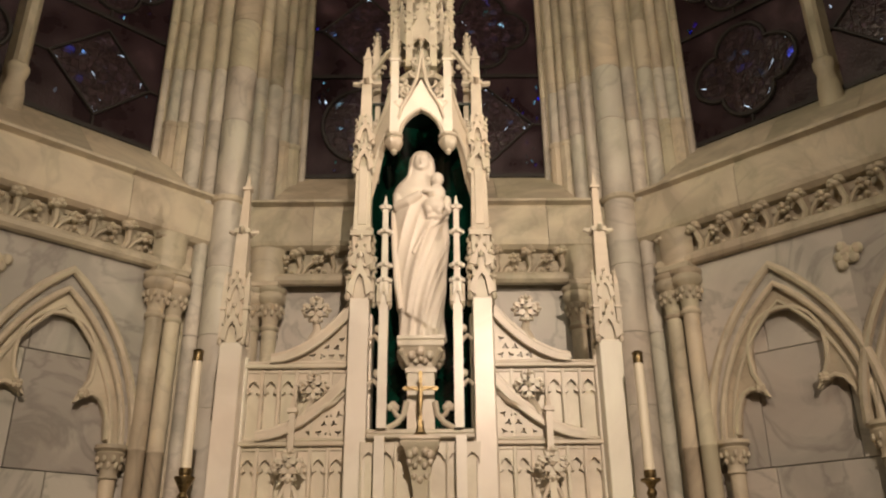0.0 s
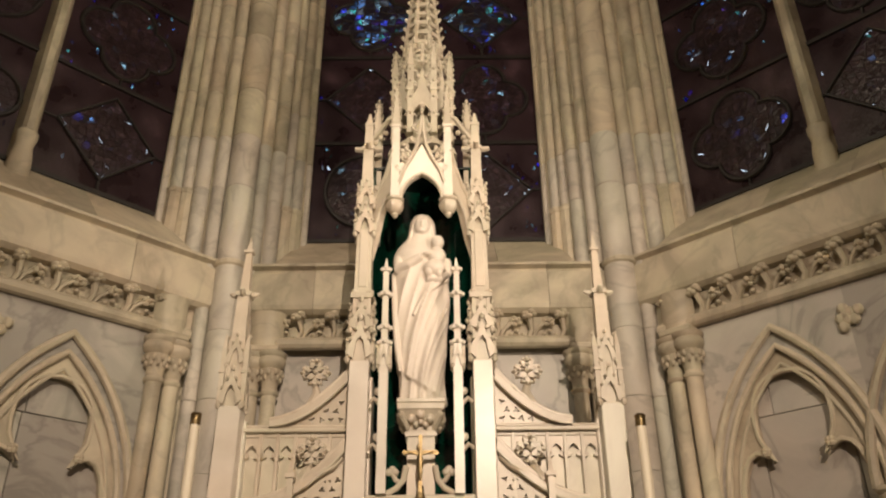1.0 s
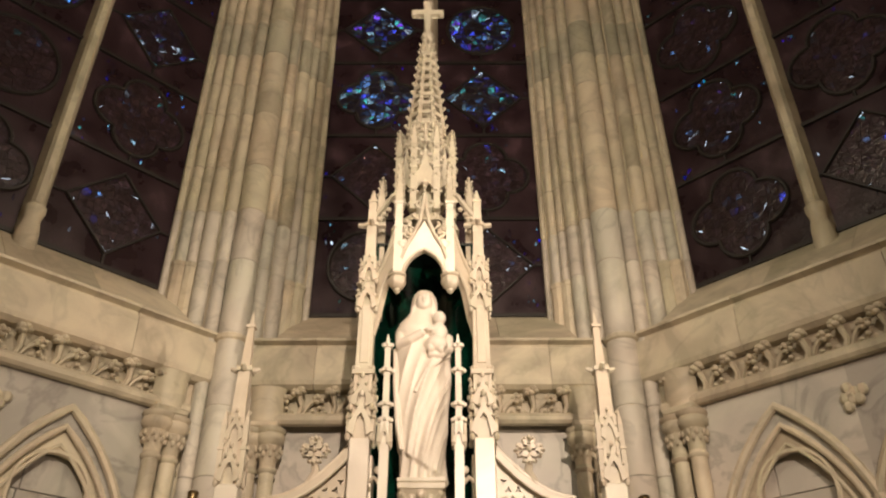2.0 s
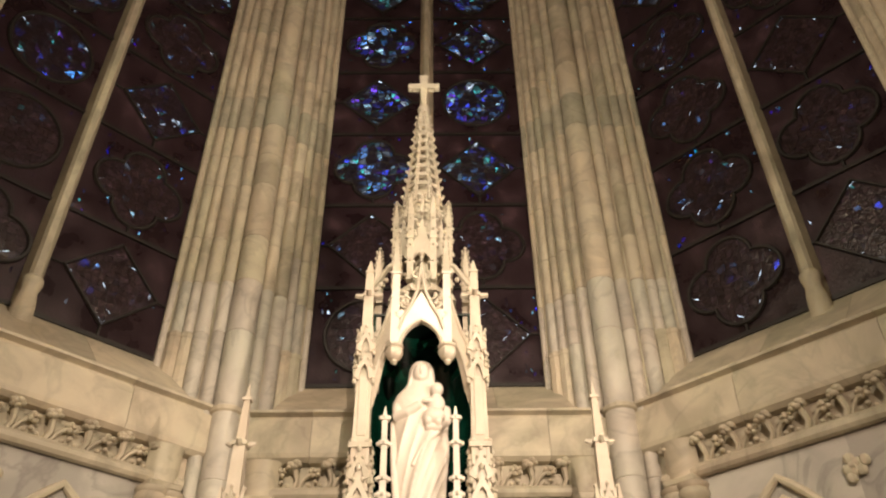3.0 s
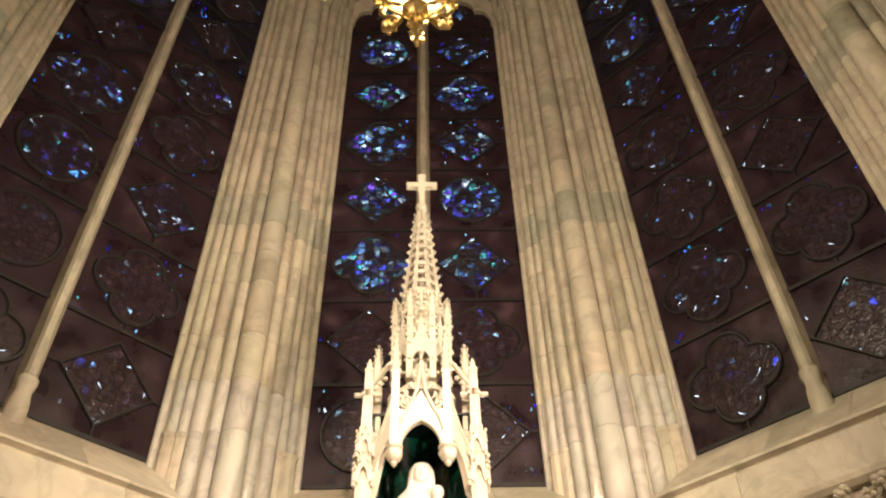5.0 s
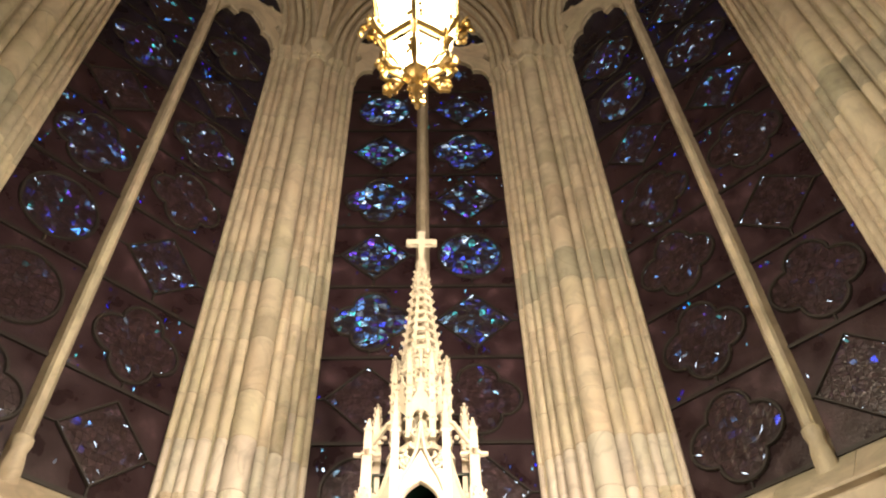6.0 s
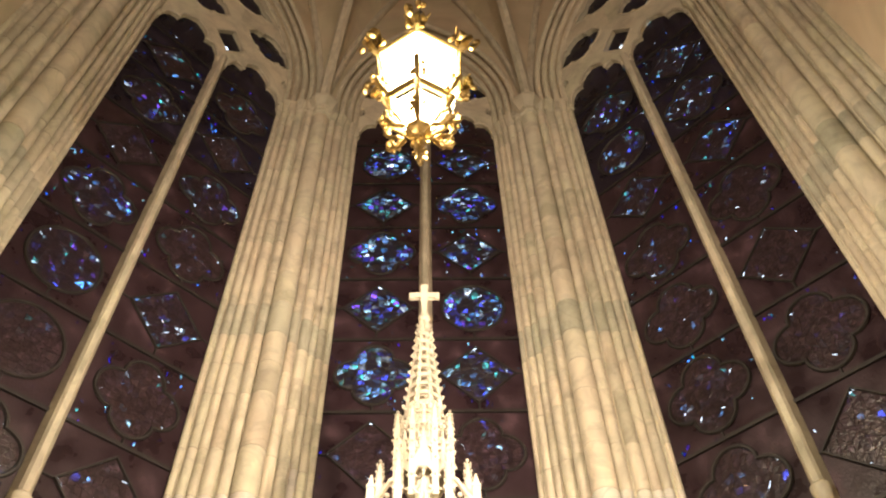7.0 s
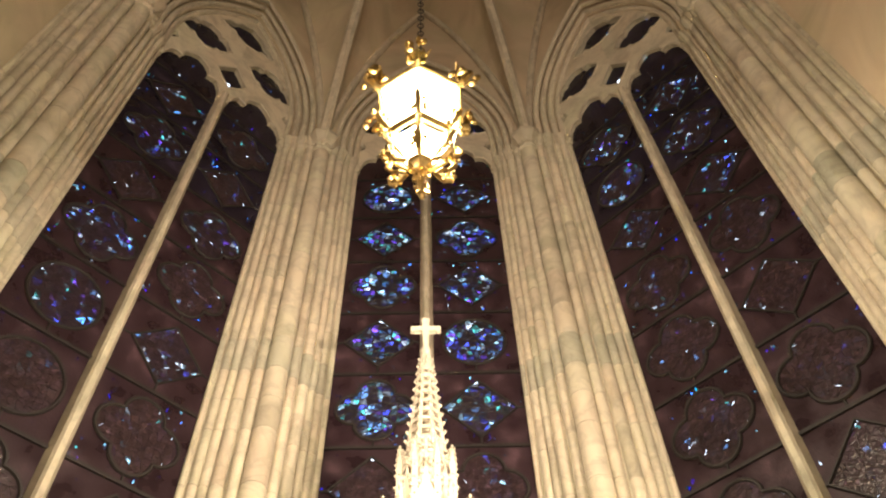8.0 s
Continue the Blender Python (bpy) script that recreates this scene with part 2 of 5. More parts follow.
PIECE_DARK = piece_material("dark_pieces", BLUES, 0.07, (0.036, 0.020, 0.023), 0.53)
GLASS_VIOLET = glass_material("violet_dark_glass", BLUES, 0.16, 44, base=(0.017, 0.012, 0.024), shift=1.7, low=0.52)
GLASS_HALF = glass_material("half_lit_glass", BLUES, 0.52, 25, base=(0.011, 0.008, 0.013), shift=5.2, low=0.46)


# ---- mesh helpers ----
def part(name, bm, mat, parent=None, label="", smooth=False, m=None):
    """One mesh object from a bmesh, under a thing or a part."""
    me = bpy.data.meshes.new(name)
    bmesh.ops.recalc_face_normals(bm, faces=bm.faces)
    bm.to_mesh(me)
    bm.free()
    if smooth:
        me.polygons.foreach_set("use_smooth", [True] * len(me.polygons))
        me.set_sharp_from_angle(angle=radians(38))
    me.materials.append(mat)
    ob = new(name, me)
    ob.parent = parent
    if m is not None:
        ob.matrix_basis = m
    if label:
        ob["label"] = label
    return ob


def shared(name, me, parent, m):
    ob = new(name, me)
    ob.parent = parent
    ob.matrix_basis = m
    return ob


def thing(name, label, category, m=None, group="", kind=""):
    ob = new(name)
    ob.empty_display_size = 0.1
    if m is not None:
        ob.matrix_basis = m
    return tagged(ob, label, category, group, kind)


def box(bm, x0, x1, y0, y1, z0, z1, bev=0.0, m=None):
    r = bmesh.ops.create_cube(bm, size=1, matrix=Matrix.Translation(((x0 + x1) / 2, (y0 + y1) / 2, (z0 + z1) / 2)) @ Matrix.Diagonal((x1 - x0, y1 - y0, z1 - z0, 1)))
    vs = r["verts"]
    if bev:
        es = list({e for v in vs for e in v.link_edges})
        q = bmesh.ops.bevel(bm, geom=es, offset=bev, segments=1, affect="EDGES", profile=0.5)
        vs = list({v for f in q["faces"] for v in f.verts} | {v for v in vs if v.is_valid})
    if m is not None:
        bmesh.ops.transform(bm, matrix=m, verts=vs)
    return bm


def lathe(bm, profile, n=12, m=None, turn=0.0, flute=None):
    """Turn (radius, z) pairs round the z axis."""
    m = m or Matrix()
    rings = []
    for r, z in profile:
        rings.append([bm.verts.new(m @ Vector(((r * (flute(i) if flute else 1)) * math.cos(turn + 2 * math.pi * i / n), (r * (flute(i) if flute else 1)) * math.sin(turn + 2 * math.pi * i / n), z))) for i in range(n)])
    for a, b in zip(rings, rings[1:]):
        for i in range(n):
            bm.faces.new((a[i], a[(i + 1) % n], b[(i + 1) % n], b[i]))
    bm.faces.new(rings[0][::-1])
    bm.faces.new(rings[-1])
    return bm


def tube(bm, pts, r, n=8, closed=False, m=None, flat=1.0):
    """A round bar along points; r is one radius or one per point."""
    pts = [Vector(p) for p in pts]
    k = len(pts)
    rings = []
    for i, p in enumerate(pts):
        a = pts[(i - 1) % k] if closed or i else pts[0]
        b = pts[(i + 1) % k] if closed or i < k - 1 else pts[-1]
        d = (b - a).normalized()
        s = d.cross(Vector((0, 1, 0)))
        s = s.normalized() if s.length > 0.05 else Vector((1, 0, 0))
        t = s.cross(d).normalized()
        rr = r[i] if isinstance(r, (list, tuple)) else r
        ring = [p + rr * (math.cos(2 * math.pi * j / n) * s + flat * math.sin(2 * math.pi * j / n) * t) for j in range(n)]
        rings.append([bm.verts.new(m @ q if m else q) for q in ring])
    for i in range(k if closed else k - 1):
        a, b = rings[i], rings[(i + 1) % k]
        for j in range(n):
            bm.faces.new((a[j], a[(j + 1) % n], b[(j + 1) % n], b[j]))
    if not closed:
        bm.faces.new(rings[0][::-1])
        bm.faces.new(rings[-1])
    return bm


def slab(bm, outline, y0, y1, m=None):
    """A flat outline of (x, z) pairs, given thickness from y0 to y1."""
    m = m or Matrix()
    a = [bm.verts.new(m @ Vector((x, y0, z))) for x, z in outline]
    b = [bm.verts.new(m @ Vector((x, y1, z))) for x, z in outline]
    k = len(outline)
    bm.faces.new(a)
    bm.faces.new(b[::-1])
    for i in range(k):
        bm.faces.new((a[i], b[i], b[(i + 1) % k], a[(i + 1) % k]))
    return bm


def strip(bm, lower, upper, y0, y1, m=None):
    """A band between two rows of (x, z) pairs, with thickness from y0 (front) to y1."""
    m = m or Matrix()
    k = len(lower)
    lf = [bm.verts.new(m @ Vector((x, y0, z))) for x, z in lower]
    uf = [bm.verts.new(m @ Vector((x, y0, z))) for x, z in upper]
    lb = [bm.verts.new(m @ Vector((x, y1, z))) for x, z in lower]
    ub = [bm.verts.new(m @ Vector((x, y1, z))) for x, z in upper]
    for i in range(k - 1):
        bm.faces.new((lf[i], lf[i + 1], uf[i + 1], uf[i]))
        bm.faces.new((lb[i + 1], lb[i], ub[i], ub[i + 1]))
        bm.faces.new((lf[i + 1], lf[i], lb[i], lb[i + 1]))
        bm.faces.new((uf[i], uf[i + 1], ub[i + 1], ub[i]))
    bm.faces.new((lf[0], uf[0], ub[0], lb[0]))
    bm.faces.new((lf[-1], lb[-1], ub[-1], uf[-1]))
    return bm


def blob(bm, c, rx, ry, rz, seg=8, rings=5, m=None):
    mm = Matrix.Translation(c) @ Matrix.Diagonal((rx, ry, rz, 1))
    bmesh.ops.create_uvsphere(bm, u_segments=seg, v_segments=rings, radius=1, matrix=(m @ mm) if m else mm)
    return bm


def pointed(half, height, n=8, x=0.0, z=0.0):
    """A pointed arch as (x, z) pairs, left springing to right springing."""
    c = (height * height - half * half) / (2 * half)
    rad = half + c
    top = math.atan2(height, c)
    right = [(x - c + rad * math.cos(top * i / n), z + rad * math.sin(top * i / n)) for i in range(n + 1)]
    left = [(2 * x - px, pz) for px, pz in right]
    return left + right[::-1][1:]


def plate(loops, y0, y1, bev=0.0):
    """A flat stone or glass plate in x and z, its first loop the outline and the rest holes, as a bmesh."""
    c = bpy.data.curves.new("plate", "CURVE")
    c.dimensions, c.fill_mode, c.extrude, c.bevel_depth, c.offset, c.bevel_resolution = "2D", "BOTH", (y1 - y0) / 2 - bev, bev, -bev, 0
    for loop in loops:
        sp = c.splines.new("POLY")
        sp.points.add(len(loop) - 1)
        sp.use_cyclic_u = True
        for pt, (x, z) in zip(sp.points, loop):
            pt.co = (x, z, 0, 1)
    ob = new("plate", c)
    bpy.context.view_layer.update()
    me = bpy.data.meshes.new_from_object(ob)
    bmx = bmesh.new()
    bmx.from_mesh(me)
    bmesh.ops.transform(bmx, matrix=Matrix.Translation((0, (y0 + y1) / 2, 0)) @ pose(0, 0, 0, 90), verts=bmx.verts)
    bpy.data.objects.remove(ob)
    bpy.data.curves.remove(c)
    bpy.data.meshes.remove(me)
    return bmx


# ---- plan of the apse ----
AP, YC = 4.27, 2.08            # half-width across, and where the apse's centre stands
HALF = AP * math.tan(radians(22.5))
SILL, STRING, SPRING = 4.965, 4.49, 12.75
LIGHT = 1.07                   # half-width of the glass


def facet(k):
    """Local frame of the k-th side: x along it, y outward from the glass, z up."""
    a = radians(45 * k)
    return Matrix(((math.cos(a), math.sin(a), 0, math.sin(a) * AP), (-math.sin(a), math.cos(a), 0, YC + math.cos(a) * AP), (0, 0, 1, 0), (0, 0, 0, 1)))

# ---- the shell: floor, walls, vault ----
bm = bmesh.new()
box(bm, -6, 6, -11, 8, -0.3, 0)
tagged(part("floor", bm, FLOOR), "polished grey-brown marble chapel floor", "floor", kind="structure")
bm = bmesh.new()
for i in range(3):
    box(bm, -2.6 + 0.3 * i, 2.6 - 0.3 * i, 2.6 + 0.3 * i, 5.6, 0.15 * i + 0.001, 0.15 * (i + 1), 0.01)
tagged(part("altar_step", bm, FLOOR), "three marble steps up to the altar", "steps", kind="structure")

bm = bmesh.new()
box(bm, -5.2, 5.2, -10.6, -10.2, 0, 20.5)
tagged(part("wall_back", bm, WALL), "plain stone wall at the chapel's far end", "wall", kind="structure")
for side, nm in ((-1, "wall_west"), (1, "wall_east")):
    bm = bmesh.new()
    x0, x1 = sorted((side * (AP - 0.02), side * (AP + 0.5)))
    box(bm, x0, x1, -10.2, YC + HALF - 0.05, 0, 19.9)
    tagged(part(nm, bm, VAULT), "plain stone side wall of the chapel", "wall", kind="structure")
bm = bmesh.new()
box(bm, -5.2, 5.2, -10.6, YC, 19.6, 19.9)
tagged(part("ceiling", bm, VAULT), "plain plastered ceiling over the chapel's length", "ceiling", kind="structure")

ARCH_H = 2.40                  # rise of the window arches
FORM_H = 6.5                   # rise of the wall arches under the vault


STILT = 13.3                   # where the window arches begin to curve


def head(half, rise, n=12):
    return [(-half, SPRING)] + pointed(half, rise, n, 0, STILT) + [(half, SPRING)]


def lay_blocks(parent, m, x0, x1, z0, z1, y0, y1, mat, rows, seed, gap=0.006, across=0.9):
    """Ashlar: one object a block, with recessed joints."""
    rnd = random.Random(seed)
    z = z0
    for r in range(rows):
        zt = z0 + (z1 - z0) * (r + 1) / rows
        x = x0
        while x < x1 - 1e-3:
            w = across * rnd.uniform(0.75, 1.3)
            xe = x1 if x1 - (x + w) < across * 0.5 else x + w
            bmb = bmesh.new()
            box(bmb, x + gap / 2, xe - gap / 2, y0, y1, z + gap / 2, zt - gap / 2, 0.004)
            part("stone", bmb, mat, parent, m=None).matrix_basis = Matrix()
            x = xe
        z = zt


WALL_IN = -0.28                # face of the wall under the cornice
CORN = -0.42                   # face of the cornice and frieze
for k in (-1, 0, 1):
    name = {-1: "wall_northwest", 0: "wall_north", 1: "wall_northeast"}[k]
    w = thing(name, "buff marble apse wall of large slabs under a carved cornice", "wall", facet(k), kind="structure")
    bm = bmesh.new()
    box(bm, -HALF, HALF, WALL_IN + 0.10, 0.35, 0, STRING - 0.3)
    box(bm, -HALF, HALF, WALL_IN + 0.10, 0.35, STRING - 0.3, STRING - 0.02)
    part("core", bm, WALL, w)
    # wall over the window, with the arched opening cut out
    bm = bmesh.new()
    inner = head(LIGHT + 0.10, ARCH_H + 0.06)
    outer = [(-HALF - 0.1, SPRING)] + [(-HALF - 0.1 + (2 * HALF + 0.2) * i / 26, 20.0) for i in range(1, 26)] + [(HALF + 0.1, SPRING)]
    strip(bm, inner, outer, -0.10, 0.35)
    part("arch_wall", bm, VAULT, w)
    # sloping sill and plain fascia
    bm = bmesh.new()
    prof = [(0.30, STRING + 0.036), (CORN - 0.01, STRING + 0.035), (CORN - 0.012, STRING + 0.012), (CORN + 0.045, STRING - 0.004), (CORN + 0.04, STRING - 0.03), (CORN + 0.012, STRING - 0.045), (CORN, 4.16), (CORN + 0.01, 4.125), (CORN + 0.05, 4.095), (CORN + 0.14, 4.09), (0.30, 4.085)]
    slope = [(0.30, SILL - 0.01), (0.02, SILL - 0.01), (CORN + 0.005, STRING + 0.038), (0.30, STRING + 0.038)]
    bm.free()
    cuts = {-1: (-0.35, 0.80), 0: (-0.9, 0.15, 1.0), 1: (-0.62, 0.45)}[k]
    ends = [-HALF + 0.02, *cuts, HALF - 0.02]
    for e0, e1 in zip(ends, ends[1:]):
        bm = bmesh.new()
        a = [bm.verts.new((e0 + 0.002, y, z)) for y, z in prof]
        b = [bm.verts.new((e1 - 0.002, y, z)) for y, z in prof]
        bm.faces.new(a)
        bm.faces.new(b[::-1])
        for i in range(len(prof)):
            j = (i + 1) % len(prof)
            bm.faces.new((a[i], b[i], b[j], a[j]))
        part("fascia_stone", bm, STONE, w)
    for e0, e1 in zip([-LIGHT - 0.05, *[q * 0.6 for q in cuts]], [*[q * 0.6 for q in cuts], LIGHT + 0.05]):
        bm = bmesh.new()
        a = [bm.verts.new((e0 + 0.0015 - (0.14 * (SILL - z) / 0.475 if e0 < -LIGHT else 0), y, z)) for y, z in slope]
        b = [bm.verts.new((e1 - 0.0015 + (0.14 * (SILL - z) / 0.475 if e1 > LIGHT else 0), y, z)) for y, z in slope]
        bm.faces.new(a)
        bm.faces.new(b[::-1])
        for i in range(4):
            bm.faces.new((a[i], b[i], b[(i + 1) % 4], a[(i + 1) % 4]))
        part("sill_stone", bm, STONE, w)
    bm = bmesh.new()
    box(bm, -HALF + 0.03, HALF - 0.03, CORN + 0.115, 0, 3.87, 4.085)
    part("frieze_ground", bm, STONE, w)
    bm = bmesh.new()
    tube(bm, [(-1.33, CORN + 0.03, 3.835), (1.33, CORN + 0.03, 3.835)], 0.05, 10)
    box(bm, -1.33, 1.33, CORN + 0.01, -0.1, 3.86, 3.885, 0.004)
    part("frieze_moulding", bm, STONE, w)


# ---- windows ----
PITCH = 1.055                  # height of a glass panel


def quatrefoil(r, n=48):
    """Four round lobes meeting in cusps."""
    pts = []
    d, ro = 0.5 * r, 0.5 * r
    for i in range(n):
        a = 2 * math.pi * i / n
        q = (a + math.pi / 4) % (math.pi / 2) - math.pi / 4
        rad = d * math.cos(q) + math.sqrt(max(0.0, ro * ro - (d * math.sin(q)) ** 2))
        pts.append((rad * math.cos(a), rad * math.sin(a)))
    return pts


def medallion(kind, r):
    if kind == "diamond":
        return [(r * 1.12, 0), (0, r * 1.1), (-r * 1.12, 0), (0, -r * 1.1)]
    if kind == "star":
        return [(r * (1.0 if i % 2 == 0 else 0.42) * math.sin(math.pi * i / 6), r * (1.0 if i % 2 == 0 else 0.42) * math.cos(math.pi * i / 6)) for i in range(12)]
    if kind == "round":
        return [(r * math.cos(2 * math.pi * i / 28), r * 1.04 * math.sin(2 * math.pi * i / 28)) for i in range(28)]
    return quatrefoil(r * 1.15)


def reach(shape, a):
    """Distance from the middle to the rim of a star-shaped outline in direction a."""
    c, sn = math.cos(a), math.sin(a)
    best = 0.0
    for (x0, z0), (x1, z1) in zip(shape, shape[1:] + shape[:1]):
        dx, dz = x1 - x0, z1 - z0
        det = c * dz - sn * dx
        if abs(det) > 1e-9:
            u = (x0 * dz - z0 * dx) / det
            v = (x0 * sn - z0 * c) / det
            if u > 0 and -1e-6 <= v <= 1 + 1e-6:
                best = max(best, u)
    return best


def leaded_pieces(name, shape, cx, cz, y, mat, parent, label, seed, step=0.085, inset=0.80):
    """A field of small glass pieces inside an outline, each framed by its own strip of lead."""
    rnd = random.Random(seed)
    half = max(max(abs(x), abs(z)) for x, z in shape)
    k = max(3, round(half / step))
    grid, held = {}, {}
    for i in range(-k, k + 1):
        for j in range(-k, k + 1):
            x = i * half / k + rnd.uniform(-0.36, 0.36) * step
            z = j * half / k + rnd.uniform(-0.36, 0.36) * step
            lim = reach(shape, math.atan2(z, x)) * 0.995
            d = math.hypot(x, z)
            held[i, j] = d > lim
            grid[i, j] = (x * lim / d, z * lim / d) if d > lim else (x, z)
    verts, faces, slots = [], [], []
    for i in range(-k, k):
        for j in range(-k, k):
            ids = [(i, j), (i + 1, j), (i + 1, j + 1), (i, j + 1)]
            if all(held[q] for q in ids):
                continue
            quad = [grid[q] for q in ids]
            groups = [quad] if rnd.random() < 0.45 else [[quad[0], quad[1], quad[2]], [quad[0], quad[2], quad[3]]] if rnd.random() < 0.5 else [[quad[0], quad[1], quad[3]], [quad[1], quad[2], quad[3]]]
            for g in groups:
                area = 0.5 * sum(p[0] * q[1] - q[0] * p[1] for p, q in zip(g, g[1:] + g[:1]))
                if area < 0.0004:
                    continue
                gx, gz = sum(p[0] for p in g) / len(g), sum(p[1] for p in g) / len(g)
                o = len(verts)
                tip = rnd.uniform(-0.002, 0.002)
                verts += [(cx + p[0], y, cz + p[1]) for p in g]
                verts += [(cx + gx + (p[0] - gx) * inset, y - 0.004 + tip * (-1) ** h, cz + gz + (p[1] - gz) * inset) for h, p in enumerate(g)]
                c = len(g)
                faces.append([o + c + h for h in range(c)])
                slots.append(0)
                for h in range(c):
                    faces.append([o + h, o + (h + 1) % c, o + c + (h + 1) % c, o + c + h])
                    slots.append(1)
    me = bpy.data.meshes.new(name)
    me.from_pydata(verts, [], faces)
    me.materials.append(mat)
    me.materials.append(LEAD)
    me.polygons.foreach_set("material_index", slots)
    me.update()
    ob = new(name, me)
    ob.parent = parent
    ob["label"] = label
    return ob


KINDS = {0: (["round", "diamond", "quatrefoil", "diamond", "quatrefoil", "diamond", "round", "round"], ["diamond", "quatrefoil", "diamond", "round", "diamond", "quatrefoil", "diamond", "diamond"]),
         -1: (["quatrefoil", "round", "round", "quatrefoil", "diamond", "quatrefoil", "diamond", "round"], ["diamond", "quatrefoil", "diamond", "quatrefoil", "quatrefoil", "diamond", "quatrefoil", "round"]),
         1: (["quatrefoil", "quatrefoil", "quatrefoil", "quatrefoil", "diamond", "round", "quatrefoil", "diamond"], ["diamond", "quatrefoil", "diamond", "quatrefoil", "diamond", "quatrefoil", "diamond", "round"])}
GLINTS = ((-1, -1, 2), (-1, -1, 3), (-1, -1, 5), (-1, 1, 4), (-1, 1, 2), (1, 1, 4), (1, 1, 5), (1, 1, 6), (1, -1, 5), (1, -1, 6), (1, -1, 4))
for k in (-1, 0, 1):
    M = facet(k)
    win = thing("window_%d" % (k + 2), "tall two-light stained glass window, dark with blue glints", "window", M, kind="structure")
    for s, row_kinds in zip((-1, 1), KINDS[k]):
        cx = s * 0.565
        hw = 0.475
        for i in range(8):
            z0 = SILL + PITCH * i
            z1 = min(z0 + PITCH, SPRING + 0.9)
            if i == 7:
                z1 = SPRING + 0.5
            lit = k == 0 and i >= 2
            r = 0.37
            cz = z0 + PITCH / 2
            rim = [(cx - hw - 0.06, z0 - 0.003), (cx + hw + 0.06, z0 - 0.003), (cx + hw + 0.06, z1 + 0.003), (cx - hw - 0.06, z1 + 0.003)]
            hole = [[(cx + x, cz + z) for x, z in medallion(row_kinds[i], r)]] if i < 7 else [[(cx + x, 12.86 + z) for x, z in medallion("star", 0.17)]] if k == 0 else []
            p = part("pane", plate([rim] + hole, 0.02, 0.03), GLASS_VIOLET if k and i >= 5 else GLASS_DARK if (i + k) % 2 else GLASS_SPECK, win)
            if i < 7:
                shape = medallion(row_kinds[i], r)
                bright = i >= 2 and ((i + (s > 0)) % 2 == 0 or s < 0)
                leaded_pieces("medallion", shape, cx, cz, 0.018, (PIECE_LIT if bright else PIECE_HALF) if lit else PIECE_GLINT if (k, s, i) in GLINTS else PIECE_DARK, p, "blue medallion" if lit else "dark medallion", 100 * k + 10 * i + s, 0.085 if lit else 0.062, 0.80 if lit else 0.95)
                bm = bmesh.new()
                tube(bm, [(cx + x, 0.006, cz + z) for x, z in shape], 0.021, 6, closed=True)
                tube(bm, [(cx, 0.008, cz - 0.41), (cx, 0.008, z0)], 0.013, 6)
                if row_kinds[i] == "diamond":
                    for q in (-1, 1):
                        tube(bm, [(cx + q * r * 1.12, 0.008, cz), (cx + q * (hw + 0.05), 0.008, cz)], 0.013, 6)
                part("lead_came", bm, LEAD, p)
            elif k == 0:
                shape = medallion("star", 0.17)
                leaded_pieces("medallion", shape, cx, 12.86, 0.014, PIECE_LIT, p, "blue star", 7 + s, 0.05)
                bm = bmesh.new()
                tube(bm, [(cx + x, 0.008, 12.86 + z) for x, z in shape], 0.012, 6, closed=True)
                part("lead_came", bm, LEAD, p)
            bm = bmesh.new()
            box(bm, cx - hw - 0.05, cx + hw + 0.05, -0.008, 0.02, z0 - 0.018, z0 + 0.018)
            part("glazing_bar", bm, LEAD, win)
    # stone mullion, with a small base
    bm = bmesh.new()
    sec = [(-0.08, 0.16), (-0.08, 0.0), (-0.05, -0.05), (-0.05, -0.07), (-0.025, -0.10), (0.025, -0.10), (0.05, -0.07), (0.05, -0.05), (0.08, 0.0), (0.08, 0.16)]
    lo = [bm.verts.new((x + 0.045 * k, y, SILL - 0.02)) for x, y in sec]
    hi = [bm.verts.new((x, y, SPRING + 0.02)) for x, y in sec]
    for i in range(len(sec)):
        j = (i + 1) % len(sec)
        bm.faces.new((lo[i], lo[j], hi[j], hi[i]))
    lathe(bm, [(0.10, SILL - 0.25), (0.085, SILL + 0.02), (0.065, SILL + 0.12), (0.085, SILL + 0.2), (0.085, SILL + 0.23), (0.055, SILL + 0.26)], 10, Matrix.Translation((0.045 * k, -0.06, 0)))
    part("mullion", bm, STONE, win, smooth=True)
    # tracery: two cusped lights, a small diamond, two mouchettes and a top opening
    def mirror(pts):
        return [(-x, z) for x, z in pts]

    light_head = [(0.09, SPRING - 0.2), (0.09, 12.66), (0.13, 12.80), (0.20, 12.92), (0.30, 12.90), (0.345, 12.885), (0.335, 12.94), (0.36, 13.06), (0.44, 13.16), (0.56, 13.22),
                  (0.68, 13.16), (0.77, 13.06), (0.80, 12.96), (0.795, 12.90), (0.84, 12.92), (0.93, 12.90), (1.0, 12.80), (1.04, 12.66), (1.04, SPRING - 0.2)]
    mouchette = [(0.235, 14.03), (0.33, 14.20), (0.40, 14.24), (0.44, 14.22), (0.50, 14.32), (0.64, 14.35), (0.78, 14.27), (0.82, 14.19), (0.88, 14.20), (0.96, 14.05), (1.05, 13.82),
                 (0.96, 13.80), (0.86, 13.75), (0.80, 13.79), (0.74, 13.70), (0.60, 13.66), (0.48, 13.72), (0.45, 13.80), (0.38, 13.80), (0.30, 13.90)]
    diamond = [(0, 13.08), (0.10, 13.18), (0.19, 13.33), (0.10, 13.46), (0, 13.58), (-0.10, 13.46), (-0.19, 13.33), (-0.10, 13.18)]
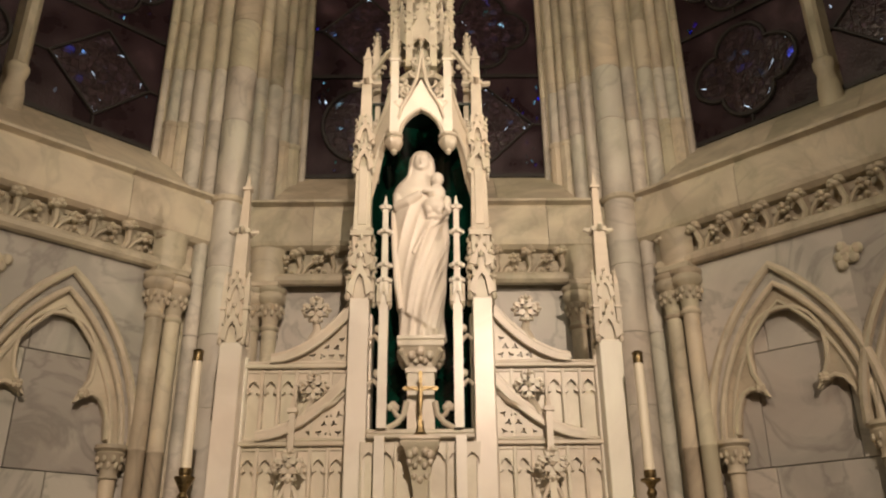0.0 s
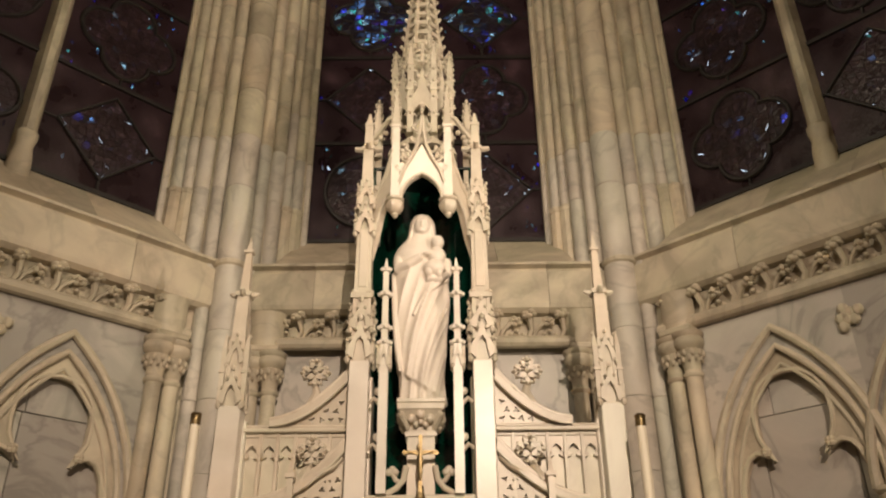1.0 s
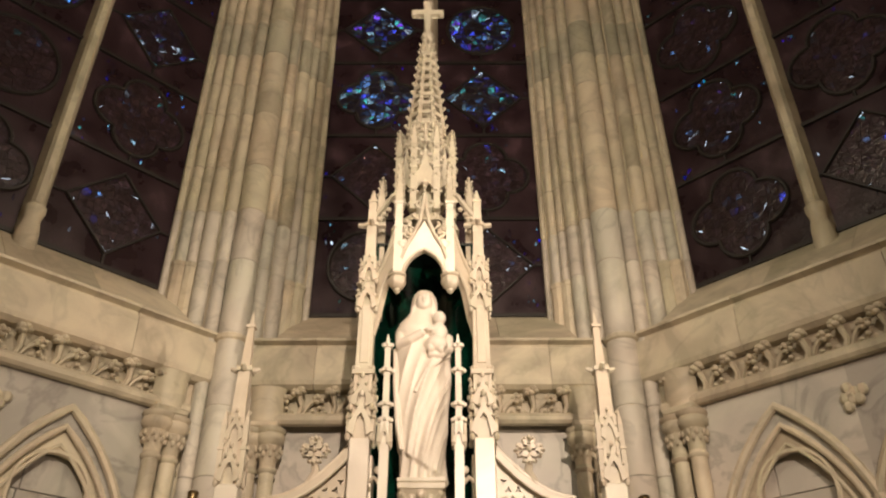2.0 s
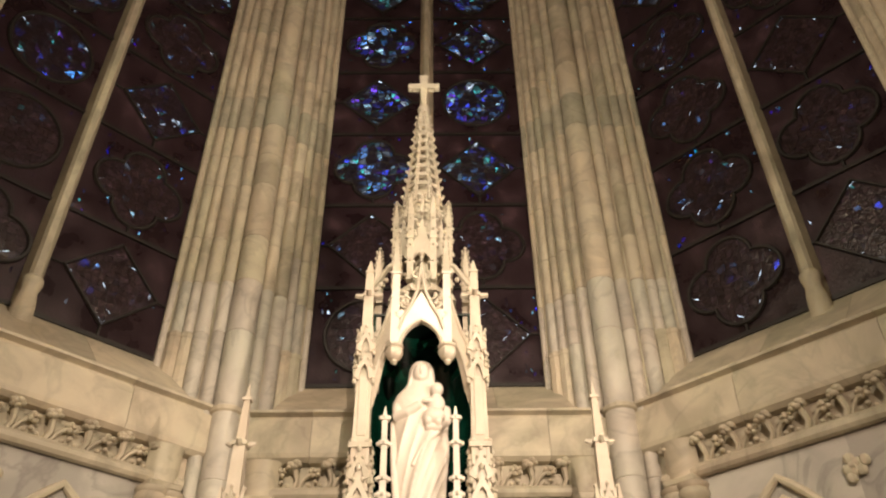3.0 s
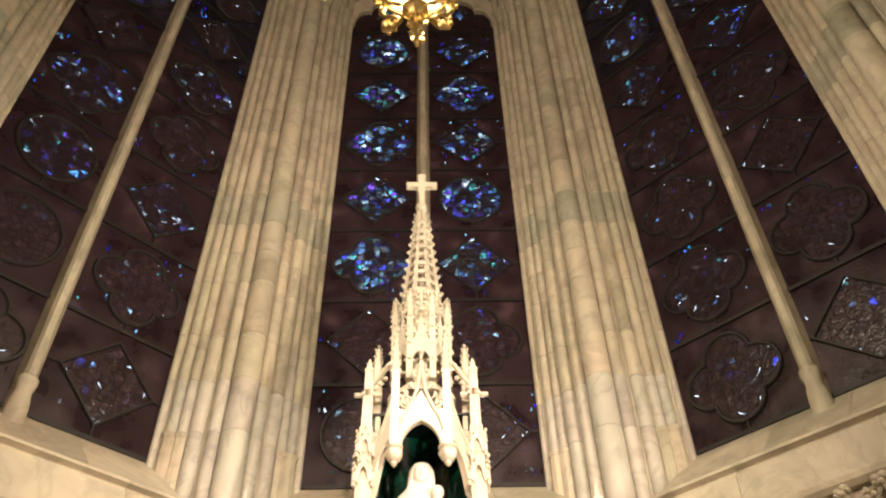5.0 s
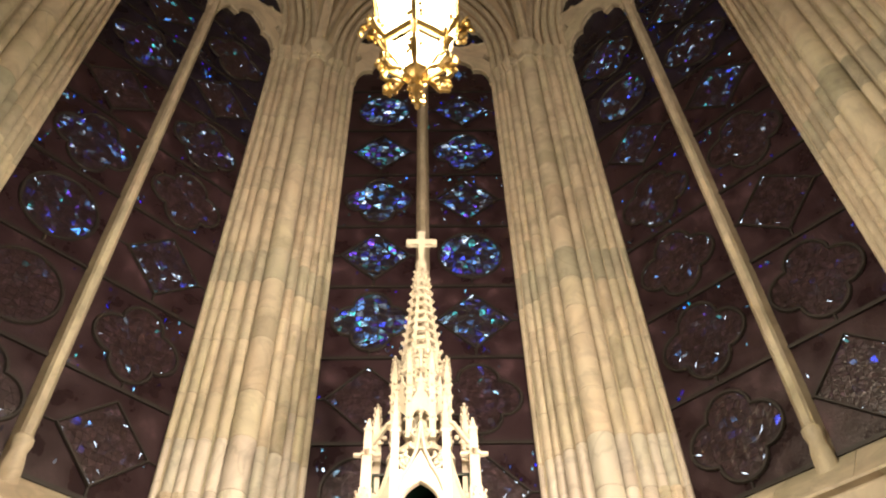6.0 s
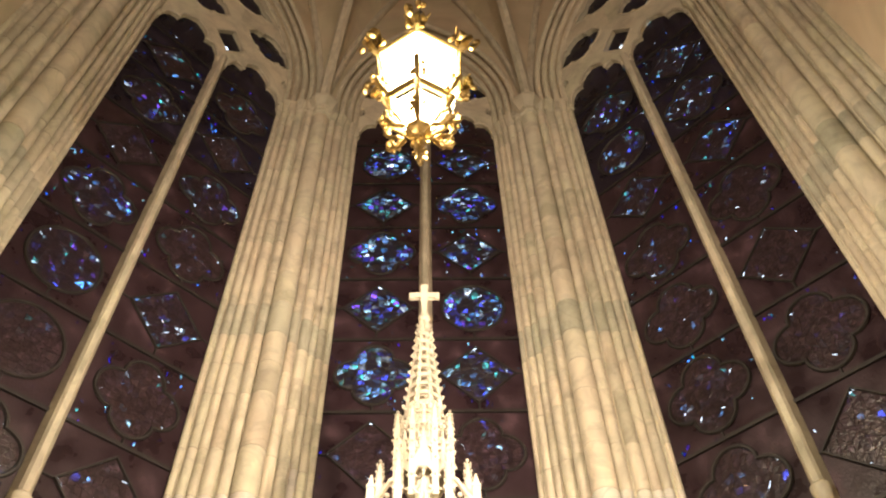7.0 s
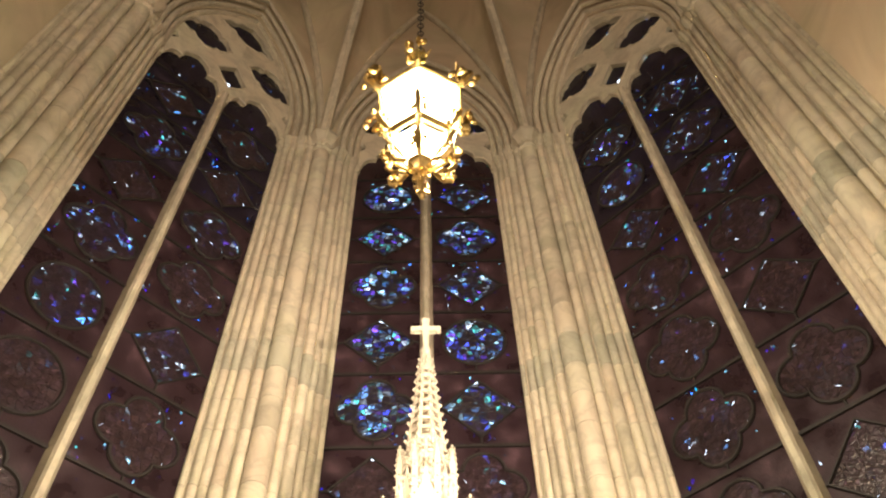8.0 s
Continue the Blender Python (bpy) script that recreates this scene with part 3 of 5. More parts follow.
    top_eye = [(0.47, 14.83), (0.36, 14.99), (0.26, 15.03), (0.20, 15.16), (0.0, 15.26), (-0.20, 15.16), (-0.26, 15.03), (-0.36, 14.99), (-0.47, 14.83),
               (-0.34, 14.78), (-0.24, 14.80), (-0.18, 14.70), (0.0, 14.65), (0.18, 14.70), (0.24, 14.80), (0.34, 14.78)]
    side_eye = [(0.97, 13.28), (1.06, 13.16), (1.08, 13.32), (1.02, 13.43)]
    def grow(pts, f):
        gx = sum(x for x, z in pts) / len(pts)
        gz = sum(z for x, z in pts) / len(pts)
        return [(gx + (x - gx) * f, gz + (z - gz) * f) for x, z in pts]

    mouchette, diamond, top_eye, side_eye = [(min(1.085, x), z) for x, z in grow(mouchette, 1.14)], grow(diamond, 1.42), grow(top_eye, 1.16), grow(side_eye, 1.0)
    holes = [light_head, mirror(light_head), mouchette, mirror(mouchette), diamond, top_eye, side_eye, mirror(side_eye)]
    full = head(1.14, ARCH_H + 0.05)
    right_arch = full[len(full) // 2:][::-1]
    half_rim = [(0, SPRING - 0.2)] + light_head + [(1.14, SPRING - 0.2)] + right_arch
    half_rim += [(x, z) for x, z in top_eye[:5][::-1]] + [(x, z) for x, z in top_eye[:11:-1]] + [(x, z) for x, z in diamond[:5][::-1]]
    for s in (1, -1):
        loops = [half_rim, mouchette, side_eye] if s > 0 else [mirror(half_rim), mirror(mouchette), mirror(side_eye)]
        part("tracery", plate(loops, -0.05, 0.10), STONE, win, "flowing cusped stone tracery")
    bm = bmesh.new()
    for pts in holes[:4] + [diamond, top_eye]:
        if pts in holes[:2]:
            tube(bm, [(x, -0.05, z) for x, z in pts[1:-1]], 0.022, 8)
        else:
            tube(bm, [(x, -0.05, z) for x, z in pts], 0.018, 8, closed=True)
    part("tracery_roll", bm, STONE, win, smooth=True)
    bm = bmesh.new()
    slab(bm, [(-1.12, SPRING + 0.5)] + [(x, z) for x, z in head(LIGHT + 0.07, ARCH_H) if z > SPRING + 0.52] + [(1.12, SPRING + 0.5)], 0.032, 0.04)
    part("tracery_glass", bm, GLASS_HALF if k == 0 else GLASS_VIOLET, win)
    # moulded arch
    bm = bmesh.new()
    for half, rise, y, r in ((LIGHT + 0.05, ARCH_H - 0.02, -0.05, 0.05), (LIGHT + 0.15, ARCH_H + 0.22, -0.11, 0.055), (LIGHT + 0.26, ARCH_H + 0.45, -0.17, 0.05), (LIGHT + 0.37, ARCH_H + 0.7, -0.22, 0.05)):
        tube(bm, [(x, y, z) for x, z in head(half, rise)], r, 8)
    part("arch_moulding", bm, STONE, win, smooth=True)


# ---- piers between the windows ----
def drum_mesh(r, h, mat):
    bmd = bmesh.new()
    lathe(bmd, [(r - 0.006, 0.0), (r, 0.006), (r, h - 0.006), (r - 0.006, h)], 16)
    me = bpy.data.meshes.new("drum")
    bmesh.ops.recalc_face_normals(bmd, faces=bmd.faces)
    bmd.to_mesh(me)
    bmd.free()
    me.polygons.foreach_set("use_smooth", [True] * len(me.polygons))
    me.set_sharp_from_angle(angle=radians(40))
    me.materials.append(mat)
    return me


DRUMS = {}
PIER_RND = random.Random(5)


def shaft(pier, x, y, r, z0, z1, courses):
    z = z0
    while z < z1 - 0.05:
        ends = [c for c in courses if c > z + 0.25]
        h = round((ends[0 if PIER_RND.random() < 0.82 or len(ends) < 2 or 7.2 < z < 8.1 else 1] if ends else z1) - z, 3)
        if z1 - z - h < 0.3:
            h = round(z1 - z, 3)
        mat = GREY_STONE if 7.6 < z < 8.1 else PALE_STONE if z < 5.3 else STONE
        if (r, h, mat) not in DRUMS:
            DRUMS[r, h, mat] = drum_mesh(r, h, mat)
        shared("drum", DRUMS[r, h, mat], pier, pose(x, y, z))
        z += h


# plan of half a pier: along the splay from the glass (0) to the great shaft (1): distance along, proud of the splay, radius
SPLAY = ((0.05, -0.008, 0.032), (0.25, -0.008, 0.050), (0.43, -0.014, 0.046), (0.66, -0.018, 0.068), (0.95, 0.008, 0.058))
for c, (ka, sign) in enumerate(((-2, 1), (-1, 1), (0, 1), (1, 1))):
    ang = radians(45 * ka + 22.5)
    base = Matrix.Translation((math.sin(ang) * 4.62, YC + math.cos(ang) * 4.62, 0)) @ pose(0, 0, 0, 0, 0, -math.degrees(ang))
    pier = thing("pier", "clustered buff stone pier of slender moulded shafts", "pier", base, "apse piers", "structure")
    # local: x across, y outward, origin on the corner; great shaft inward at y = -0.47
    great = Vector((0, -0.47))
    edge = {}
    for s in (-1, 1):
        edge[s] = Vector((s * (HALF - LIGHT) * math.cos(radians(22.5)), -(HALF - LIGHT) * math.sin(radians(22.5))))
    bm = bmesh.new()
    prof = [edge[-1] + Vector((0.0, 0.0)), Vector((-0.13, -0.42)), Vector((0.13, -0.42)), edge[1], edge[1] + Vector((0.1, 0.4)), edge[-1] + Vector((-0.1, 0.4))]
    lo = [bm.verts.new((v.x, v.y, 0)) for v in prof]
    hi = [bm.verts.new((v.x, v.y, SPRING)) for v in prof]
    bm.faces.new(lo)
    bm.faces.new(hi)
    for i in range(len(prof)):
        bm.faces.new((lo[i], lo[(i + 1) % len(prof)], hi[(i + 1) % len(prof)], hi[i]))
    part("core", bm, STONE, pier)
    courses = [0.7, 1.4, 2.1, 2.8, 3.35, 3.9, 4.49, 5.22, 5.75, 6.25, 6.9, 7.3, 7.72, 8.19, 8.7, 9.3, 9.75, 10.4, 10.9, 11.5, 12.1]
    shaft(pier, great.x, great.y, 0.124, 0.0, SPRING, courses)
    cap_bm = bmesh.new()
    base_bm = bmesh.new()
    lathe(cap_bm, [(0.14, SPRING - 0.36), (0.165, SPRING - 0.34), (0.145, SPRING - 0.31), (0.15, SPRING - 0.2), (0.23, SPRING - 0.05), (0.25, SPRING), (0.25, SPRING + 0.07), (0.2, SPRING + 0.1)], 8, Matrix.Translation((great.x, great.y, 0)))
    for s in (-1, 1):
        a = edge[s]
        b = Vector((s * 0.15, -0.43))
        nrm = Vector((-(b - a).y, (b - a).x)).normalized()
        if nrm.y > 0:
            nrm = -nrm
        for f, proud, r in SPLAY:
            q = a + (b - a) * f + nrm * proud
            shaft(pier, q.x, q.y, r, SILL - 0.4 if f < 0.5 else 0.0, SPRING, courses)
            lathe(cap_bm, [(r, SPRING - 0.28), (r * 1.25, SPRING - 0.26), (r * 1.1, SPRING - 0.22), (r * 1.7, SPRING - 0.03), (r * 1.8, SPRING + 0.05), (r, SPRING + 0.07)], 8, Matrix.Translation((q.x, q.y, 0)))
            if f in (0.25, 0.43):
                lathe(base_bm, [(r * 1.32, STRING + 0.02), (r * 1.24, SILL + 0.16), (r * 1.2, SILL + 0.20), (r * 1.42, SILL + 0.215), (r * 1.42, SILL + 0.245), (r, SILL + 0.265)], 8, Matrix.Translation((q.x, q.y, 0)))
    rnd = random.Random(c)
    for i in range(110):           # leaf knobs round the capitals
        a = rnd.uniform(-1, 1)
        x = a * 0.62
        y = -0.47 + abs(a) * 0.42
        blob(cap_bm, (x + rnd.uniform(-0.02, 0.02), y - 0.16 + abs(a) * 0.08, SPRING + rnd.uniform(-0.24, 0.02)), rnd.uniform(0.02, 0.042), 0.035, rnd.uniform(0.02, 0.045), 6, 4)
    part("capital", cap_bm, STONE, pier, "carved leaf capitals")
    part("shaft_base", base_bm, STONE, pier)
    bm = bmesh.new()
    lathe(bm, [(0.124, STRING - 0.03), (0.142, STRING - 0.015), (0.142, STRING + 0.015), (0.124, STRING + 0.03)], 16, Matrix.Translation((0, -0.47, 0)))
    part("shaft_ring", bm, STONE, pier)


# ---- vault over the apse ----
BOSS = 19.5


def vault_z(rho, v):
    rib = SPRING + (BOSS - SPRING) * math.sin((1 - rho) * math.pi / 2) ** 0.62
    crown = SPRING + FORM_H + (BOSS - SPRING - FORM_H) * (1 - rho)
    v = min(1.0, abs(v))
    lift = max(0.0, 1 - v ** 1.15) ** 0.62
    return rib + max(0.0, crown - rib) * lift


for k in (-2, -1, 0, 1, 2):
    bm = bmesh.new()
    nu, nr = 24, 16
    grid = []
    for j in range(nr + 1):
        rho = 1 - j / nr
        row = []
        for i in range(nu + 1):
            v = -1 + 2 * i / nu
            rr = rho * (AP - 0.12)
            row.append(bm.verts.new((v * rr * math.tan(radians(22.5)), rr - AP, vault_z(rho, v))))
        grid.append(row)
    for j in range(nr):
        for i in range(nu):
            bm.faces.new((grid[j][i], grid[j][i + 1], grid[j + 1][i + 1], grid[j + 1][i]))
    bmesh.ops.remove_doubles(bm, verts=bm.verts, dist=0.001)
    ob = part("ceiling", bm, VAULT, smooth=True, m=facet(k))
    tagged(ob, "pale plastered vault web between stone ribs", "ceiling", kind="structure")
    bm = bmesh.new()
    tube(bm, [(v * (AP - 0.12) * math.tan(radians(22.5)), -0.15, vault_z(1, v) - 0.02) for v in [-1 + 2 * i / 32 for i in range(33)]], 0.07, 8)
    tagged(part("trim_wall_arch", bm, STONE, smooth=True, m=facet(k)), "moulded stone wall arch under the vault", "rib", kind="structure")
for ka in (-2, -1, 0, 1):
    ang = radians(45 * ka + 22.5)
    bm = bmesh.new()
    pts = []
    for j in range(17):
        rho = 1 - j / 16
        rr = (AP - 0.12) * rho / math.cos(radians(22.5))
        pts.append((0, rr, vault_z(rho, 1) - 0.04))
    tube(bm, pts, 0.10, 8)
    tagged(part("trim_rib", bm, STONE, smooth=True, m=Matrix.Translation((0, YC, 0)) @ pose(0, 0, 0, 0, 0, -math.degrees(ang))), "moulded stone vault rib", "rib", kind="structure")


# ---- carved stonework under the cornice ----
def mesh_of(name, bmx, mat, smooth=True):
    me = bpy.data.meshes.new(name)
    bmesh.ops.recalc_face_normals(bmx, faces=bmx.faces)
    bmx.to_mesh(me)
    bmx.free()
    if smooth:
        me.polygons.foreach_set("use_smooth", [True] * len(me.polygons))
        me.set_sharp_from_angle(angle=radians(50))
    me.materials.append(mat)
    return me


def spray_mesh(seed):
    """One leaf spray of the frieze: a curled leaf at the top, its stalks, a bud and berries."""
    rnd = random.Random(seed)
    b = bmesh.new()
    tube(b, [(-0.09, 0.0, -0.10), (-0.06, -0.02, -0.02), (-0.075, -0.04, 0.06), (-0.085, -0.055, 0.095)], [0.022, 0.016, 0.02, 0.012], 6)
    tube(b, [(-0.06, 0.0, -0.09), (-0.02, -0.015, -0.01), (0.035, -0.03, 0.04)], [0.012, 0.012, 0.018], 6)
    for dx, dz, r in ((-0.10, 0.085, 0.030), (-0.065, 0.10, 0.030), (-0.08, 0.065, 0.026), (-0.11, 0.055, 0.018), (-0.045, 0.075, 0.018)):
        blob(b, (dx, -0.055 + rnd.uniform(-0.008, 0.008), dz), r, 0.024, r * 0.8, 7, 5)
    for i in range(5):
        a = 2 * math.pi * i / 5 + rnd.uniform(0, 1)
        blob(b, (0.045 + 0.026 * math.cos(a), -0.035, 0.035 + 0.024 * math.sin(a)), 0.020, 0.018, 0.018, 6, 4)
    blob(b, (0.045, -0.05, 0.035), 0.016, 0.016, 0.016, 6, 4)
    for dx, dz in ((0.01, -0.055), (0.085, -0.06), (0.05, -0.03)):
        tube(b, [(dx - 0.02, 0, -0.1), (dx - 0.01, -0.012, dz - 0.01), (dx, -0.02, dz)], [0.008, 0.007, 0.006], 5)
        blob(b, (dx, -0.022, dz), 0.017, 0.017, 0.017, 6, 4)
    return mesh_of("leaf_spray", b, STONE)


SPRAYS = [spray_mesh(i) for i in range(3)]
COLONNETTE = bmesh.new()
lathe(COLONNETTE, [(0.058, 0), (0.058, 2.46), (0.064, 2.465), (0.064, 2.475), (0.058, 2.48), (0.058, 3.40), (0.072, 3.41), (0.075, 3.43), (0.06, 3.445), (0.06, 3.46)], 14)
COLONNETTE = mesh_of("colonnette", COLONNETTE, STONE)
b = bmesh.new()
lathe(b, [(0.060, 3.455), (0.064, 3.50), (0.095, 3.585), (0.10, 3.60), (0.075, 3.61), (0.108, 3.645), (0.112, 3.68), (0.10, 3.70), (0.115, 3.72), (0.115, 3.74), (0.085, 3.75)], 14)
for i in range(20):
    a = i * math.pi / 10
    blob(b, ((0.078 + 0.014 * (i % 2)) * math.cos(a), (0.078 + 0.014 * (i % 2)) * math.sin(a), 3.535 + 0.04 * (i % 2)), 0.014, 0.014, 0.028, 6, 4)
COL_CAP = mesh_of("colonnette_capital", b, STONE)
b = bmesh.new()
lathe(b, [(0.055, 2.27), (0.068, 2.28), (0.055, 2.30), (0.06, 2.34), (0.09, 2.42), (0.10, 2.44), (0.085, 2.45), (0.11, 2.47), (0.11, 2.495), (0.08, 2.50)], 12)
for i in range(18):
    a = i * math.pi / 9
    blob(b, ((0.07 + 0.018 * (i % 2)) * math.cos(a), (0.07 + 0.018 * (i % 2)) * math.sin(a), 2.36 + 0.04 * (i % 2)), 0.014, 0.014, 0.026, 6, 4)
ARCADE_CAP = mesh_of("arcade_capital", b, STONE)
b = bmesh.new()
lathe(b, [(0.052, 0), (0.052, 2.28)], 12)
ARCADE_COL = mesh_of("arcade_shaft", b, STONE)


def trefoil(x, z, n):
    """Cusped inner arch, n points from the left springing to the right."""
    right = []
    h = n // 2
    for i in range(h + 1):
        f = i / h
        if f < 0.45:
            a = f / 0.45 * math.pi * 0.78
            right.append((0.25 + 0.165 * math.cos(a * 0.9), z + 0.05 + 0.29 * math.sin(a)))
        else:
            a = (f - 0.45) / 0.55
            right.append((0.235 * math.cos(a * math.pi / 2) ** 0.9 + 0.055 * math.sin(a * math.pi), z + 0.36 + 0.49 * math.sin(a * math.pi / 2) ** 0.95))
    return [(x - px, pz) for px, pz in right] + [(x + px, pz) for px, pz in right[::-1][1:]]


for k in (-1, 0, 1):
    w = [o for o in scene.objects if o.name == {-1: "wall_northwest", 0: "wall_north", 1: "wall_northeast"}[k]][0]
    rnd = random.Random(k + 9)
    for i in range(10):
        ob = shared("leaf_spray", SPRAYS[rnd.randrange(3)], w, Matrix.Translation((-1.17 + 0.262 * i, CORN + 0.11, 3.98)) @ Matrix.Diagonal((rnd.uniform(1.15, 1.3), 1.75, rnd.uniform(1.05, 1.15), 1)))
    for s in (-1, 1):
        mid = 1.17 if k else 1.255
        for u in (mid - 0.07, mid + 0.075):
            shared("colonnette", COLONNETTE, w, Matrix.Translation((s * u, CORN + (u - mid + 0.07) * 0.15, 0)))
            shared("colonnette_capital", COL_CAP, w, Matrix.Translation((s * u, CORN + (u - mid + 0.07) * 0.15, 0)))
        b = bmesh.new()
        box(b, s * mid - 0.13, s * mid + 0.13, CORN - 0.07, -0.15, 3.75, 3.80, 0.01)
        lathe(b, [(0.105, 3.80), (0.11, 3.9), (0.11, 4.05), (0.125, 4.09)], 10, Matrix.Translation((s * mid, CORN + 0.05, 0)) @ Matrix.Diagonal((1.2, 0.9, 1, 1)))
        part("corbel_block", b, STONE, w, smooth=True)
    if k == 0:
        seed = 3
        lay_blocks(w, None, -1.3, 1.3, 0.0, 3.84, WALL_IN, WALL_IN + 0.09, WALL, 6, seed)
        continue
    # back of the arcade: large veined slabs
    lay_blocks(w, None, -1.34, 1.34, 0.0, 3.84, WALL_IN + 0.02, WALL_IN + 0.098, WALL, 5, 4 + k, across=0.55)
    for s in (-1, 1):
        cx = s * 0.50
        b = bmesh.new()
        outer = pointed(0.50, 1.02, 10, cx, 2.48)
        top = [(cx - 0.66 + 1.32 * i / 20, 3.84) for i in range(21)]
        top[0], top[-1] = (cx - 0.66, 2.48), (cx + 0.66, 2.48)
        top[1], top[-2] = (cx - 0.66, 3.84), (cx + 0.66, 3.84)
        if s > 0:
            top = [(max(0.0, x), z) for x, z in top]
        else:
            top = [(min(0.0, x), z) for x, z in top]
        strip(b, outer, top, WALL_IN - 0.08, WALL_IN + 0.01)
        part("spandrel", b, WALL, w)
        b = bmesh.new()
        strip(b, trefoil(cx, 2.48, 20), [(cx + (x - cx) * 1.0, z) for x, z in pointed(0.50, 1.02, 10, cx, 2.48)], WALL_IN - 0.055, WALL_IN + 0.015)
        part("trefoil_head", b, STONE, w)
        b = bmesh.new()
        for half, rise, y, r in ((0.575, 1.15, WALL_IN - 0.105, 0.032), (0.505, 1.02, WALL_IN - 0.085, 0.024), (0.44, 0.90, WALL_IN - 0.062, 0.014)):
            tube(b, [(x, y, z) for x, z in pointed(half, rise, 12, cx, 2.48)], r, 8)
        tube(b, [(x, WALL_IN - 0.06, z) for x, z in trefoil(cx, 2.48, 28)], 0.018, 6)
        for q in (-1, 1):
            for j in range(4):
                blob(b, (cx + q * (0.20 + 0.02 * (j % 2)), WALL_IN - 0.075, 2.80 + 0.022 * (j // 2)), 0.026, 0.03, 0.024, 6, 4)
        part("arch_moulding", b, STONE, w, smooth=True)
    for u in (-0.97, 0.0, 0.97):
        shared("arcade_capital", ARCADE_CAP, w, Matrix.Translation((u, WALL_IN - 0.05, 0)))
        shared("arcade_shaft", ARCADE_COL, w, Matrix.Translation((u, WALL_IN - 0.05, 0)))
    b = bmesh.new()
    for i in range(9):
        blob(b, (0.09 * math.cos(i * 2.4) * (i / 9), WALL_IN - 0.10, 3.56 + 0.09 * math.sin(i * 2.4) * (i / 9)), 0.04, 0.03, 0.04, 7, 5)
    part("leaf_boss", b, STONE, w, smooth=True)

# ---- the altar and its screen ----
reredos = thing("altar_reredos", "carved white marble Gothic altar screen with a canopied niche", "altar")
FY = 4.85                      # front line of the shafts


def P(name, b, label="", mat=None, parent=None, smooth=False):
    return part(name, b, mat or MARBLE, parent or reredos, label, smooth)


b = bmesh.new()
tube(b, [(0, 0, -0.5), (0.35, 0, -0.35), (0.75, 0, 0.0), (0.95, 0, 0.45), (0.75, 0, 0.75)], [0.22, 0.22, 0.25, 0.30, 0.20], 6)
blob(b, (0.75, 0, 0.62), 0.34, 0.36, 0.30, 6, 4)
CROCKET = mesh_of("crocket", b, MARBLE)
b = bmesh.new()
lathe(b, [(0.18, 0), (0.18, 0.6), (0.5, 0.75), (0.55, 0.95), (0.25, 1.15), (0.2, 1.4), (0.8, 1.7), (0.95, 2.0), (0.6, 2.3), (0.3, 2.5), (0.35, 2.8), (0.1, 3.1)], 8, flute=lambda i: 1.0 if i % 2 else 0.72)
FINIAL = mesh_of("finial", b, MARBLE)


def crocket(parent, x, y, z, turn, size):
    return shared("crocket", CROCKET, parent, pose(x, y, z, 0, 0, turn) @ Matrix.Diagonal((size, size, size, 1)))


def finial(parent, x, y, z, size):
    return shared("finial", FINIAL, parent, pose(x, y, z) @ Matrix.Diagonal((size, size, size, 1)))


def square(b, x, y, w, z0, z1, w1=None):
    w1 = w if w1 is None else w1
    lathe(b, [(w / math.sqrt(2), z0), (w1 / math.sqrt(2), z1)], 4, Matrix.Translation((x, y, 0)), math.pi / 4)


def panelled(b, x, y, w, z0, z1):
    """A square shaft with a sunk panel in its front and sides."""
    e = w * 0.2
    for sx in (-1, 1):
        for sy in (-1, 1):
            box(b, x + sx * (w / 2 - e / 2) - e / 2, x + sx * (w / 2 - e / 2) + e / 2, y + sy * (w / 2 - e / 2) - e / 2, y + sy * (w / 2 - e / 2) + e / 2, z0, z1, 0.002)
    box(b, x - w / 2 + 0.008, x + w / 2 - 0.008, y - w / 2 + 0.008, y + w / 2 - 0.008, z0, z1)


def gablets(x, y, w, z, h, knobs=True):
    """Four little gables round a shaft, with leaf knobs and a drip at each corner."""
    b = bmesh.new()
    for q in range(4):
        m = pose(x, y, 0, 0, 0, 90 * q)
        o = w * 0.56
        slab(b, [(-o, z), (-o * 0.55, z - h * 0.12), (-o * 0.3, z + h * 0.35), (0, z + h * 0.1 + h * 0.4), (o * 0.3, z + h * 0.35), (o * 0.55, z - h * 0.12), (o, z), (o * 0.9, z + h * 0.25), (o * 0.3, z + h * 0.62), (0, z + h), (-o * 0.3, z + h * 0.62), (-o * 0.9, z + h * 0.25)], -o - 0.012, -o + 0.006, m)
        if knobs:
            for kx, kz in ((-0.75, 0.42), (0.75, 0.42), (-0.35, 0.72), (0.35, 0.72)):
                blob(b, (kx * o, -o - 0.01, z + h * kz), w * 0.10, w * 0.10, w * 0.10, 6, 4, m)
            blob(b, (0, -o - 0.012, z + h * 1.04), w * 0.12, w * 0.1, w * 0.16, 6, 4, m)
        blob(b, (-o, -o, z - h * 0.14), w * 0.14, w * 0.14, w * 0.20, 6, 4, m)
    return P("gablet", b, "leafy little gables")


def spirelet(x, y, w, z0, z1, n=5, size=None, collar=None):
    b = bmesh.new()
    square(b, x, y, w, z0, z1, w * 0.22)
    if collar:
        square(b, x, y, w * 1.15, collar - 0.01, collar + 0.012)
    s = P("pinnacle", b)
    size = size or w * 0.28
    for i in range(n):
        f = (i + 0.6) / n
        ww = w * (1 - 0.78 * f) / 2
        for q in range(4):
            a = radians(45 + 90 * q)
            crocket(s, x + ww * 1.25 * math.cos(a), y + ww * 1.25 * math.sin(a), z0 + (z1 - z0) * f, 45 + 90 * q, size)
    finial(s, x, y, z1 - size * 0.4, size * 0.8)
    return s


